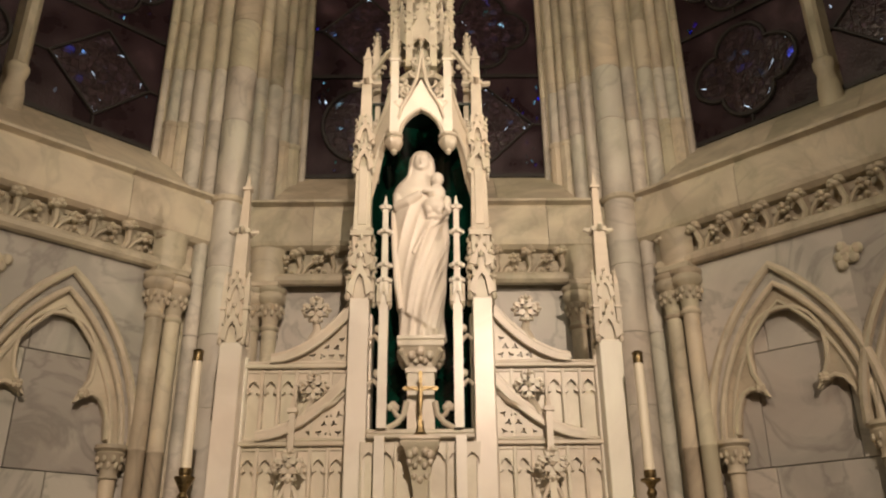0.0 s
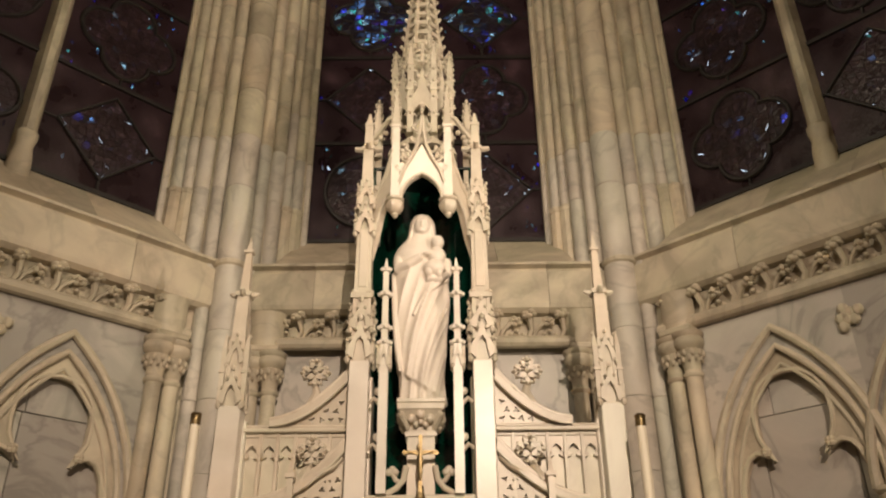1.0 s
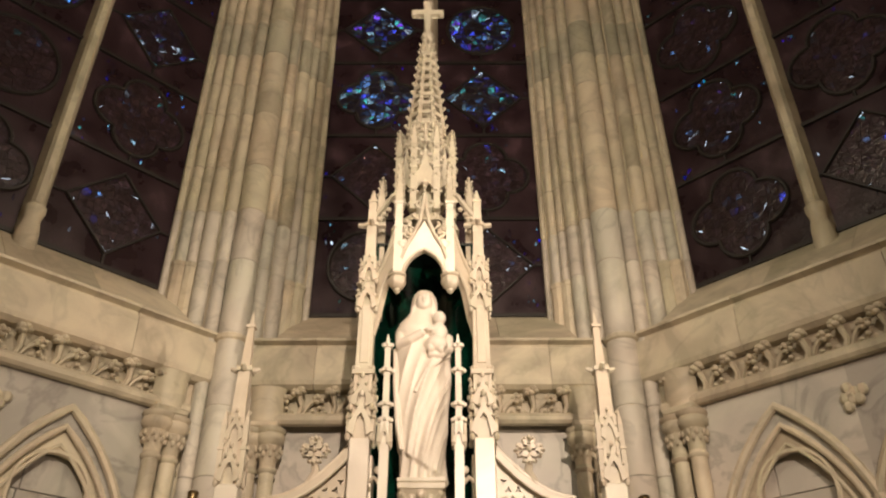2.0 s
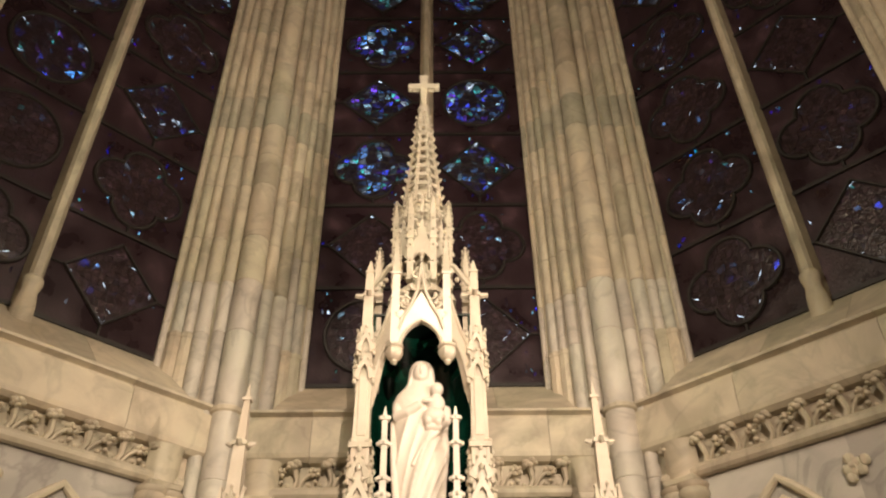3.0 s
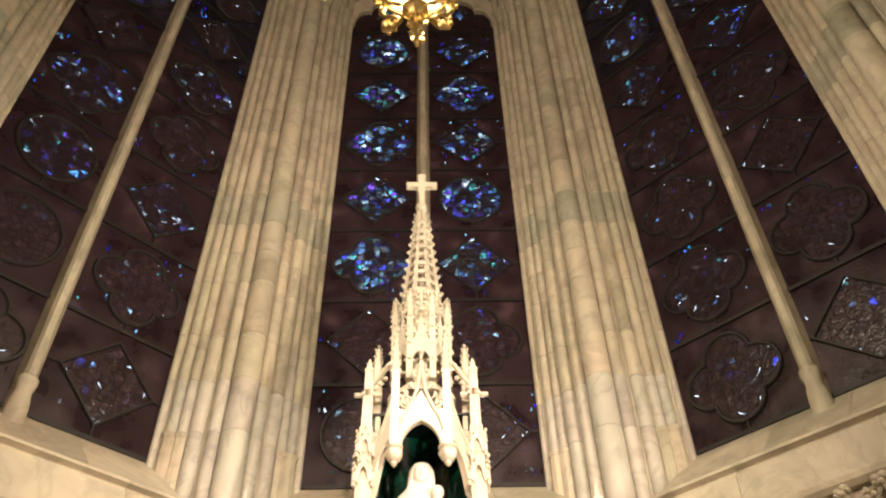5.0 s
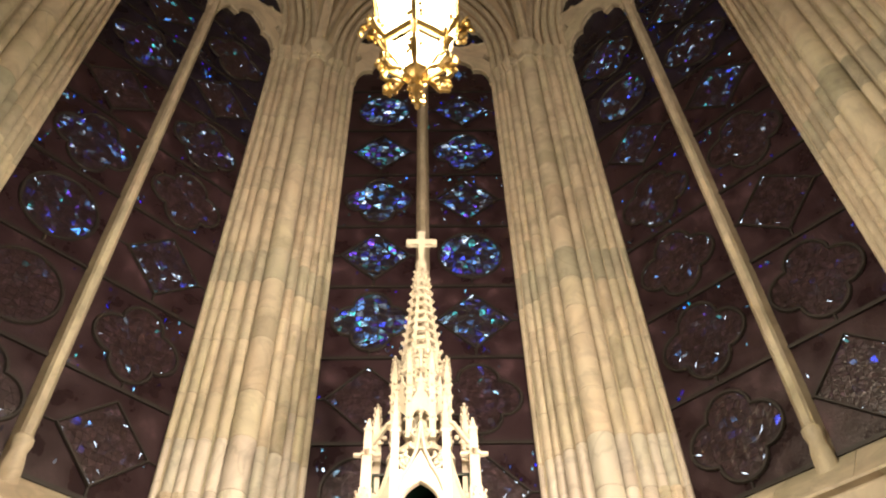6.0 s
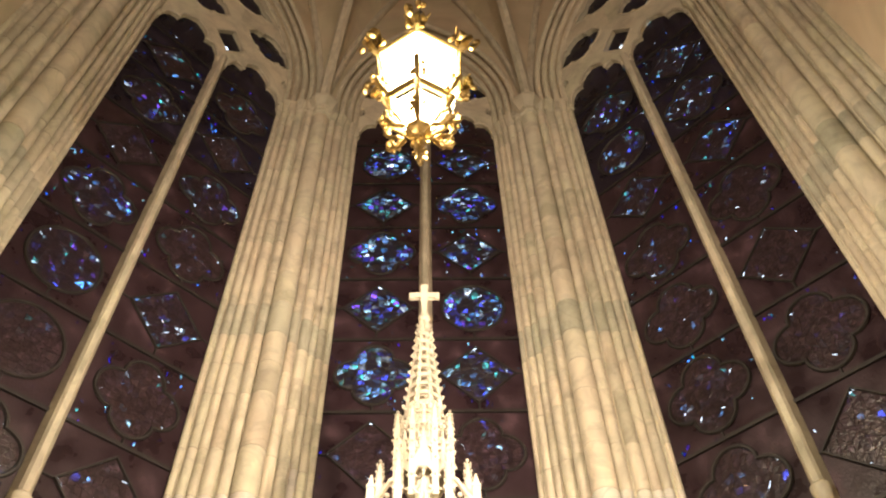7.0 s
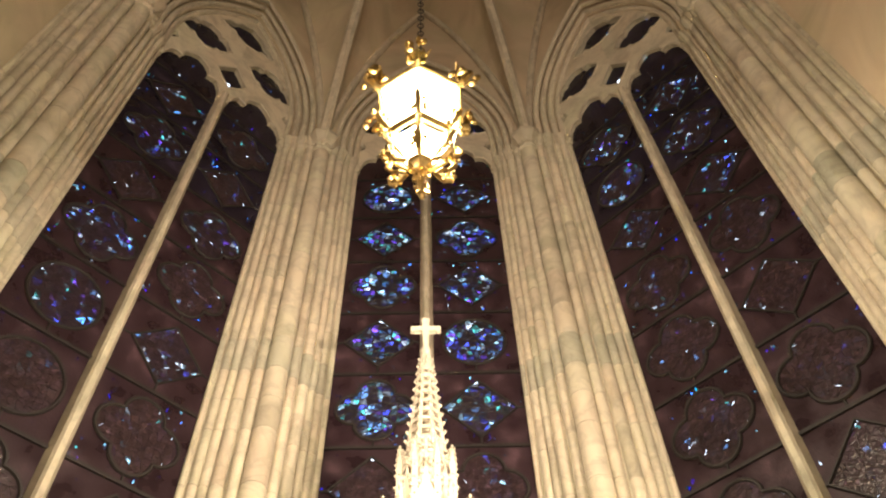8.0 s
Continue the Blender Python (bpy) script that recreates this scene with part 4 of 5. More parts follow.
def rosette(x, z, r, y):
    """A pierced rosette of four lobed leaves in one piece, its middle and leaf tips raised."""
    def rim_at(a):
        return r * (0.66 + 0.22 * abs(math.cos(2 * a)) + 0.12 * math.cos(12 * a))

    rim = [(x + rim_at(a) * math.cos(a), z + rim_at(a) * math.sin(a)) for a in [2 * math.pi * i / 96 for i in range(96)]]
    holes = []
    for i in range(8):
        a = 2 * math.pi * i / 8
        far, q = (0.60, 0.10) if i % 2 == 0 else (0.36, 0.13)
        holes.append([(x + far * r * math.cos(a) + q * r * math.cos(t), z + far * r * math.sin(a) + q * r * math.sin(t)) for t in [2 * math.pi * h / 9 for h in range(9)]])
    bmx = plate([rim] + holes, y, y + 0.04, 0.006)
    blob(bmx, (x, y - 0.002, z), 0.16 * r, 0.018, 0.16 * r, 8, 5)
    for i in range(4):
        for da in (-0.32, 0.0, 0.32):
            a = math.pi * i / 2 + da
            blob(bmx, (x + 0.80 * r * math.cos(a), y + 0.002, z + 0.80 * r * math.sin(a)), 0.12 * r, 0.014, 0.12 * r, 7, 5)
    return bmx


# table and retable, under the view
b = bmesh.new()
box(b, -1.45, 1.45, 4.35, 5.45, 0.45, 1.40, 0.02)
P("altar_table", b)
b = bmesh.new()
box(b, -1.5, 1.5, 4.28, 5.5, 1.40, 1.75, 0.02)
P("gradine", b)
# outer shafts
for s in (-1, 1):
    x = s * 1.162
    b = bmesh.new()
    box(b, x - 0.07, x + 0.07, FY - 0.07, FY + 0.07, 1.75, 2.99, 0.006)
    box(b, x - 0.085, x + 0.085, FY + 0.05, FY + 0.2, 1.75, 2.93, 0.006)
    P("outer_shaft", b, mat=SHAFT)
    gablets(x, FY, 0.125, 3.02, 0.20)
    b = bmesh.new()
    panelled(b, x, FY, 0.105, 2.99, 3.42)
    P("shaft_stage", b)
    gablets(x, FY, 0.10, 3.28, 0.17)
    for dx in (-0.07, 0.07):
        b = bmesh.new()
        square(b, x + dx, FY - 0.05, 0.03, 3.0, 3.36)
        square(b, x + dx, FY - 0.05, 0.03, 3.36, 3.46, 0.006)
        square(b, x + dx, FY - 0.05, 0.042, 3.20, 3.215)
        P("buttress", b)
    b = bmesh.new()
    square(b, x, FY, 0.088, 3.42, 3.74, 0.075)
    square(b, x, FY, 0.10, 3.735, 3.765)
    for q in range(4):
        m = pose(x, FY, 3.75, 0, 0, 90 * q)
        tube(b, [(0.03, 0, 0), (0.07, 0, 0.0), (0.095, 0, 0.012)], [0.022, 0.02, 0.012], 6, m=m)
    P("shaft_stage", b)
    b = bmesh.new()
    square(b, x, FY, 0.062, 3.76, 4.06, 0.038)
    square(b, x, FY, 0.062, 4.06, 4.078)
    square(b, x, FY, 0.036, 4.078, 4.19, 0.004)
    P("pinnacle", b)
# wings: two tiers of blind arches
for s in (-1, 1):
    for tier, (z0, z1) in enumerate(((1.75, 2.385), (2.43, 2.86))):
        x0, x1 = (0.455, 1.09)
        b = bmesh.new()
        box(b, *sorted((s * x0, s * x1)), FY + 0.128, FY + 0.24, z0, z1)
        pan = P("panel", b, "blind-arched marble panel")
        n = 6
        w = (x1 - x0) / n
        for i in range(n + 1):
            b = bmesh.new()
            xx = s * (x0 + w * i)
            box(b, xx - 0.010, xx + 0.010, FY + 0.075, FY + 0.154, z0, z1, 0.003)
            part("mullion", b, MARBLE, pan)
        for i in range(n):
            cx = s * (x0 + w * (i + 0.5))
            hz = z1 - 0.15
            b = bmesh.new()
            a = pointed(w / 2 - 0.012, 0.075, 6, cx, hz)
            strip(b, a, [(cx - w / 2 + 0.01 + (w - 0.02) * j / 12, z1 - 0.03) for j in range(13)], FY + 0.09, FY + 0.123)
            for q in (-1, 1):
                slab(b, [(cx + q * (w / 2 - 0.012), hz - 0.01), (cx + q * 0.014, hz + 0.008), (cx + q * (w / 2 - 0.02), hz + 0.04)], FY + 0.095, FY + 0.12)
            part("arch_head", b, MARBLE, pan)
        b = bmesh.new()
        zz = z1
        xa, xb = sorted((s * 0.45, s * (1.095 if tier else 1.13)))
        box(b, xa, xb, FY + 0.045, FY + 0.24, zz - 0.004, zz + 0.022, 0.006)
        box(b, xa, xb, FY + 0.065, FY + 0.23, zz + 0.022, zz + 0.045, 0.008)
        box(b, xa, xb, FY + 0.08, FY + 0.12, zz - 0.03, zz - 0.006, 0.004)
        P("rail", b)
    # swept crestings
    for z_low, z_high, xe, rz, rx in ((2.90, 3.19, 0.93, 3.22, 0.665), (2.425, 2.745, 0.99, 2.73, 0.655)):
        b = bmesh.new()
        lower, upper = [], []
        nn = 14
        for i in range(nn + 1):
            f = i / nn
            x = 0.46 + (xe - 0.46) * f
            z = z_low + (z_high - z_low) * (1 - f) ** 1.9
            lower.append((s * x, z - 0.004))
            upper.append((s * x, z + 0.062 * (1 - 0.5 * f)))
        strip(b, lower, upper, FY + 0.02, FY + 0.16)
        tube(b, [(x, FY + 0.03, z) for x, z in upper], 0.014, 6)
        tube(b, [(x, FY + 0.03, z - 0.005) for x, z in lower], 0.010, 6)
        cr = P("swept_cresting", b, smooth=False)
        rnd = random.Random(int(z_low * 100) + s)   # pierced leafwork below the sweep
        rim = [(s * 0.462, z_low)] + [(px, max(z_low + 0.004, pz)) for px, pz in lower[:-2]] + [(lower[-3][0], z_low)]
        holes = []
        for iy in range(5):
            for ix in range(9):
                x = 0.500 + 0.060 * ix + 0.030 * (iy % 2)
                z = z_low + 0.036 + 0.054 * iy
                f = (x + 0.028 - 0.46) / (xe - 0.46)
                if f < 0.8 and z + 0.030 < z_low + (z_high - z_low) * (1 - f) ** 1.9:
                    turn = rnd.uniform(0, 6.28)
                    q = rnd.uniform(0.017, 0.020)
                    holes.append([(s * x + q * (0.78 + 0.42 * math.cos(3 * t + turn)) * math.cos(t), z + q * (0.78 + 0.42 * math.cos(3 * t + turn)) * math.sin(t)) for t in [2 * math.pi * h / 15 for h in range(15)]])
        b = plate([rim] + holes, FY + 0.075, FY + 0.115)
        part("leafwork", b, MARBLE, cr)
        # curling stem with its rosette
        b = bmesh.new()
        f0 = 0.42
        xs = 0.46 + (xe - 0.46) * f0
        zs = z_low + (z_high - z_low) * (1 - f0) ** 1.9 + 0.04
        tube(b, [(s * (xs + 0.03), FY + 0.05, zs - 0.02), (s * (xs - 0.005), FY + 0.04, zs + 0.05), (s * (rx - 0.0), FY + 0.03, rz - 0.07), (s * rx, FY + 0.02, rz)], [0.034, 0.028, 0.022, 0.016], 8)
        tube(b, [(s * (xs - 0.02), FY + 0.05, zs), (s * (rx - 0.09), FY + 0.04, rz - 0.10), (s * 0.53, FY + 0.05, rz - 0.085), (s * 0.475, FY + 0.06, rz - 0.03)], [0.028, 0.024, 0.020, 0.014], 8)
        part("curling_stem", b, MARBLE, cr, smooth=True)
        part("rosette", rosette(s * rx, rz, 0.098, FY + 0.0), MARBLE, cr, "pierced leaf rosette")
    # small standing pinnacle with a rosette
    b = bmesh.new()
    x = s * 0.762
    square(b, x, FY - 0.04, 0.042, 1.75, 2.56, 0.036)
    square(b, x, FY - 0.04, 0.060, 2.56, 2.585)
    square(b, x, FY - 0.04, 0.036, 2.585, 2.68, 0.004)
    pin = P("small_pinnacle", b)
    part("rosette", rosette(x, 2.25, 0.102, FY - 0.075), MARBLE, pin, "pierced leaf rosette")
    b = bmesh.new()
    tube(b, [(x - 0.07, FY - 0.03, 2.02), (x - 0.03, FY - 0.03, 2.12), (x, FY - 0.03, 2.17), (x + 0.03, FY - 0.03, 2.12), (x + 0.07, FY - 0.03, 2.02)], 0.014, 6)
    part("arch_head", b, MARBLE, pin)

# inner shafts and their turrets
for s in (-1, 1):
    x = s * 0.385
    b = bmesh.new()
    box(b, x - 0.062, x + 0.062, FY - 0.07, FY + 0.06, 1.75, 3.27, 0.005)
    box(b, x - 0.075, x + 0.075, FY + 0.04, FY + 0.40, 1.75, 3.2, 0.005)
    P("inner_shaft", b, mat=SHAFT)
    gablets(x, FY, 0.135, 3.31, 0.24)
    b = bmesh.new()
    panelled(b, x, FY, 0.118, 3.27, 3.72)
    square(b, x, FY, 0.145, 3.70, 3.735)
    for q in range(4):
        blob(b, (0.07, 0, 3.74), 0.03, 0.03, 0.025, 6, 4, pose(x, FY, 0, 0, 0, 90 * q + 45))
    P("shaft_stage", b)
    gablets(x, FY, 0.12, 3.50, 0.18)
    b = bmesh.new()
    square(b, x, FY, 0.112, 3.735, 4.22, 0.10)
    box(b, x - 0.03, x + 0.03, FY - 0.062, FY - 0.02, 3.78, 4.2, 0.004)
    P("shaft_stage", b)
    gablets(x, FY, 0.115, 4.20, 0.20)
    b = bmesh.new()
    panelled(b, x - s * 0.0, FY, 0.092, 4.2, 4.62)
    P("shaft_stage", b)
    gablets(x, FY, 0.10, 4.42, 0.18)
    b = bmesh.new()
    square(b, x, FY, 0.075, 4.6, 4.89, 0.068)
    square(b, x, FY, 0.088, 4.885, 4.91)
    for q in range(4):
        tube(b, [(0.03, 0, 0), (0.065, 0, 0.002), (0.10, 0, 0.006)], [0.020, 0.022, 0.018], 6, m=pose(x, FY, 4.9, 0, 0, 90 * q))
    square(b, x, FY, 0.062, 4.91, 5.10, 0.055)
    square(b, x, FY, 0.066, 5.10, 5.12)
    square(b, x, FY, 0.05, 5.12, 5.22, 0.012)
    P("turret", b)
    b = bmesh.new()
    square(b, s * 0.335, FY + 0.14, 0.07, 4.2, 5.08)
    P("turret", b)
    spirelet(s * 0.335, FY + 0.14, 0.075, 5.08, 5.42, 5, 0.022)
    # thin shafts before the niche
    x = s * 0.228
    y = FY - 0.11
    b = bmesh.new()
    square(b, x, y, 0.056, 2.45, 3.22)
    square(b, x, y, 0.052, 3.22, 3.36)
    square(b, x, y, 0.040, 3.36, 3.86, 0.034)
    for zc in (3.37, 3.47, 3.70):
        square(b, x, y, 0.062, zc - 0.012, zc + 0.012)
        for q in range(4):
            blob(b, (0.038, 0, zc), 0.016, 0.013, 0.016, 6, 4, pose(x, y, 0, 0, 0, 90 * q))
    square(b, x, y, 0.055, 3.86, 3.885)
    for q in range(4):
        blob(b, (0.03, 0, 3.88), 0.012, 0.012, 0.014, 6, 4, pose(x, y, 0, 0, 0, 90 * q))
    square(b, x, y, 0.03, 3.885, 3.96, 0.006)
    P("thin_shaft", b, mat=SHAFT)
    gablets(x, y, 0.062, 3.22, 0.13, False)
    for zc in (3.02, 2.74):
        b = bmesh.new()
        tube(b, [(s * 0.255, y + 0.03, zc - 0.03), (s * 0.285, y + 0.04, zc + 0.005), (s * 0.315, y + 0.05, zc - 0.02)], 0.014, 6)
        blob(b, (s * 0.265, y + 0.03, zc + 0.045), 0.022, 0.018, 0.026, 7, 5)
        P("leaf_bracket", b)
    # curved braces with a leaf at the niche's foot
    b = bmesh.new()
    tube(b, [(s * 0.085, FY - 0.05, 2.62), (s * 0.10, FY - 0.06, 2.54), (s * 0.14, FY - 0.07, 2.49), (s * 0.20, FY - 0.08, 2.455)], 0.018, 8)
    tube(b, [(s * 0.11, FY - 0.05, 2.52), (s * 0.145, FY - 0.05, 2.54), (s * 0.165, FY - 0.05, 2.58)], 0.015, 8)
    for dx, dz in ((0.165, 2.60), (0.185, 2.585), (0.15, 2.585)):
        blob(b, (s * dx, FY - 0.05, dz), 0.024, 0.02, 0.024, 7, 5)
    P("curved_brace", b, smooth=True)

# niche
FC_TOP = FY - 0.078
b = bmesh.new()
inner = [(0.335 * math.cos(math.pi * i / 24), FY + 0.09 + 0.33 * math.sin(math.pi * i / 24)) for i in range(25)]
outer = [(0.36 * math.cos(math.pi * i / 24), FY + 0.09 + 0.36 * math.sin(math.pi * i / 24)) for i in range(25)]
ring = inner + outer[::-1]
lo = [b.verts.new((x, y, 2.2)) for x, y in ring]
hi = [b.verts.new((x, y, 4.8)) for x, y in ring]
b.faces.new(lo)
b.faces.new(hi)
for i in range(len(ring)):
    b.faces.new((lo[i], lo[(i + 1) % len(ring)], hi[(i + 1) % len(ring)], hi[i]))
P("niche_back", b, "dark green polished marble", GREEN, smooth=True)
# plate added to close the niche; its dark colour stands for shade
b = bmesh.new()
box(b, -0.20, 0.20, FC_TOP, FY + 0.092, 4.79, 4.81)
box(b, -0.352, 0.352, FY + 0.092, 5.28, 4.79, 4.81)
P("niche_top", b, "green marble plate darkened as niche shade", SHADED_GREEN)
b = bmesh.new()
box(b, -0.318, 0.318, FY - 0.12, 5.24, 2.395, 2.42, 0.006)
box(b, -0.318, 0.318, FY - 0.10, 5.24, 2.42, 2.45, 0.008)
P("shelf", b)
b = bmesh.new()
box(b, -0.33, 0.33, FY - 0.06, FY + 0.1, 1.75, 2.394)
low = P("panel", b, "blind-arched marble panel")
for i in range(7):
    if i == 3:
        continue
    b = bmesh.new()
    cx = -0.30 + 0.1 * i
    strip(b, pointed(0.042, 0.07, 6, cx, 2.25), [(cx - 0.05 + 0.1 * j / 12, 2.375) for j in range(13)], FY - 0.095, FY - 0.062)
    part("arch_head", b, MARBLE, low)
    b = bmesh.new()
    box(b, cx - 0.052, cx - 0.038, FY - 0.10, FY - 0.062, 1.75, 2.38, 0.003)
    part("mullion", b, MARBLE, low)
for s in (-1, 1):
    b = bmesh.new()
    square(b, s * 0.235, FY - 0.14, 0.06, 1.75, 2.40)
    P("thin_shaft", b, mat=SHAFT)
# bracket with a carved head of leaves, under the crucifix
b = bmesh.new()
lathe(b, [(0.05, 1.76), (0.058, 2.10), (0.075, 2.17), (0.10, 2.25), (0.125, 2.32), (0.15, 2.335), (0.155, 2.352), (0.145, 2.36), (0.16, 2.37), (0.16, 2.388)], 4, Matrix.Translation((0, FY - 0.14, 0)), math.pi / 4)
for x, z, r in ((-0.055, 2.285, 0.024), (0.055, 2.285, 0.024), (-0.03, 2.30, 0.022), (0.03, 2.30, 0.022), (-0.06, 2.245, 0.018), (0.06, 2.245, 0.018), (0.0, 2.255, 0.014), (-0.028, 2.225, 0.016), (0.028, 2.225, 0.016), (-0.035, 2.17, 0.016), (0.035, 2.17, 0.016), (0.0, 2.15, 0.018)):
    blob(b, (x, FY - 0.205 - (z - 2.2) * 0.35, z), r, 0.024, r * 1.15, 7, 5)
P("bracket", b, "leaf-carved bracket", smooth=True)
# pedestal
b = bmesh.new()
PX = Matrix.Translation((0, FY + 0.05, 0))
square(b, 0, FY + 0.05, 0.165, 2.45, 2.80)
square(b, 0, FY + 0.05, 0.19, 2.80, 2.825)
slab(b, [(0.03 * math.cos(math.pi / 2 + i * math.pi / 5) * (1 if i % 2 == 0 else 0.45), 2.72 + 0.03 * math.sin(math.pi / 2 + i * math.pi / 5) * (1 if i % 2 == 0 else 0.45)) for i in range(10)], FY - 0.045, FY - 0.03)
lathe(b, [(0.115, 2.825), (0.12, 2.86), (0.165, 2.93), (0.185, 2.95), (0.20, 2.957), (0.203, 2.985), (0.195, 2.992), (0.205, 2.998), (0.205, 3.018)], 4, PX, math.pi / 4)
for q in range(4):
    mq = pose(0, FY + 0.05, 0, 0, 0, 90 * q)
    tube(b, [(0.075, -0.075, 2.845), (0.095, -0.095, 2.885), (0.122, -0.122, 2.93), (0.135, -0.135, 2.915)], [0.014, 0.022, 0.024, 0.014], 7, m=mq)
    for dx, dz, r in ((-0.055, 2.90, 0.026), (0.055, 2.90, 0.026), (0.0, 2.925, 0.028), (-0.03, 2.865, 0.018), (0.03, 2.865, 0.018), (0.0, 2.88, 0.016)):
        blob(b, (dx, -0.105 - (dz - 2.86) * 0.4, dz), r, 0.022, r * 1.1, 7, 5, mq)
P("pedestal", b, "leaf-carved pedestal")

# canopy over the statue
FC = FY - 0.13
b = bmesh.new()
arch = pointed(0.135, 0.20, 8, 0, 4.41)
strip(b, [(-0.205, 4.41)] + arch + [(0.205, 4.41)], [(-0.206, 4.70)] + [(-0.2 + 0.4 * i / 16, 4.70 + 0.16 * (1 - abs(i - 8) / 8) ** 3) for i in range(17)] + [(0.206, 4.70)], FC, FC + 0.05)
canopy = P("canopy", b, "pierced marble canopy front", SHAFT)
b = bmesh.new()
tube(b, [(x, FC - 0.004, z) for x, z in pointed(0.142, 0.212, 8, 0, 4.40)], 0.013, 6)
for s in (-1, 1):
    tube(b, [(s * 0.16, FC - 0.008, 4.53), (s * 0.125, FC - 0.01, 4.64), (s * 0.07, FC - 0.012, 4.74), (s * 0.03, FC - 0.012, 4.85), (s * 0.012, FC - 0.012, 4.98), (0, FC - 0.012, 5.10)], [0.014, 0.014, 0.014, 0.013, 0.012, 0.010], 6)
part("ogee_moulding", b, MARBLE, canopy, smooth=True)
for s in (-1, 1):
    for x, z in ((0.14, 4.64), (0.105, 4.72), (0.068, 4.80), (0.04, 4.88), (0.026, 4.98)):
        crocket(canopy, s * x, FC - 0.012, z, 0 if s > 0 else 180, 0.042)
    b = bmesh.new()
    lathe(b, [(0.008, 4.268), (0.024, 4.285), (0.022, 4.302), (0.045, 4.315), (0.064, 4.35), (0.064, 4.375), (0.05, 4.39), (0.066, 4.40), (0.066, 4.415), (0.045, 4.42)], 10, Matrix.Translation((s * 0.182, FC + 0.02, 0)), flute=lambda i: 1.0 if i % 2 else 0.93)
    part("pendant", b, MARBLE, canopy, "hanging corbel knob", smooth=True)
    b = bmesh.new()
    square(b, s * 0.182, FC + 0.01, 0.062, 4.41, 5.0, 0.052)
    square(b, s * 0.182, FC + 0.01, 0.068, 5.0, 5.02)
    part("canopy_post", b, SHAFT, canopy)
    m = Matrix.Translation((s * 0.185, FC + 0.01, 0)) @ pose(0, 0, 0, 0, 0, s * 42)
    b = bmesh.new()
    slab(b, [(0, 4.47), (s * 0.06, 4.44), (s * 0.12, 4.34), (s * 0.17, 4.16), (s * 0.225, 4.02), (s * 0.235, 4.40), (s * 0.17, 4.46), (s * 0.11, 4.54), (s * 0.05, 4.66), (0, 4.80)], -0.02, 0.03, m)
    tube(b, [(s * 0.235, -0.025, 4.40), (s * 0.17, -0.025, 4.46), (s * 0.11, -0.025, 4.54), (s * 0.05, -0.025, 4.66), (0, -0.025, 4.80)], 0.014, 6, m=m)
    tube(b, [(0, -0.025, 4.47), (s * 0.06, -0.025, 4.44), (s * 0.12, -0.025, 4.34), (s * 0.17, -0.025, 4.16), (s * 0.225, -0.025, 4.02)], 0.012, 6, m=m)
    part("canopy_side", b, MARBLE, canopy)
    b = bmesh.new()
    tube(b, [(s * 0.36, FY, 4.98), (s * 0.30, FY - 0.05, 5.03), (s * 0.24, FC + 0.02, 5.09), (s * 0.20, FC + 0.02, 5.12)], 0.020, 6)
    for i in range(3):
        blob(b, (s * (0.34 - 0.04 * i), FY - 0.02 - 0.03 * i, 4.95 + 0.02 * i), 0.02, 0.02, 0.02, 6, 4)
    P("flying_buttress", b)
    spirelet(s * 0.182, FC + 0.01, 0.055, 5.02, 5.38, 5, 0.020)
finial(canopy, 0, FC - 0.01, 5.12, 0.035)
for s in (-1, 1):
    b = bmesh.new()
    rnd = random.Random(8 + s)
    for i in range(13):
        blob(b, (s * (0.125 + rnd.uniform(-0.032, 0.03)), FC - 0.004 + rnd.uniform(-0.01, 0.01), 4.78 + rnd.uniform(-0.05, 0.07)), 0.016, 0.015, 0.016, 6, 4)
    box(b, s * 0.125 - 0.02, s * 0.125 + 0.02, FC + 0.002, FC + 0.03, 4.70, 4.80)
    part("leaf_cluster", b, MARBLE, canopy)

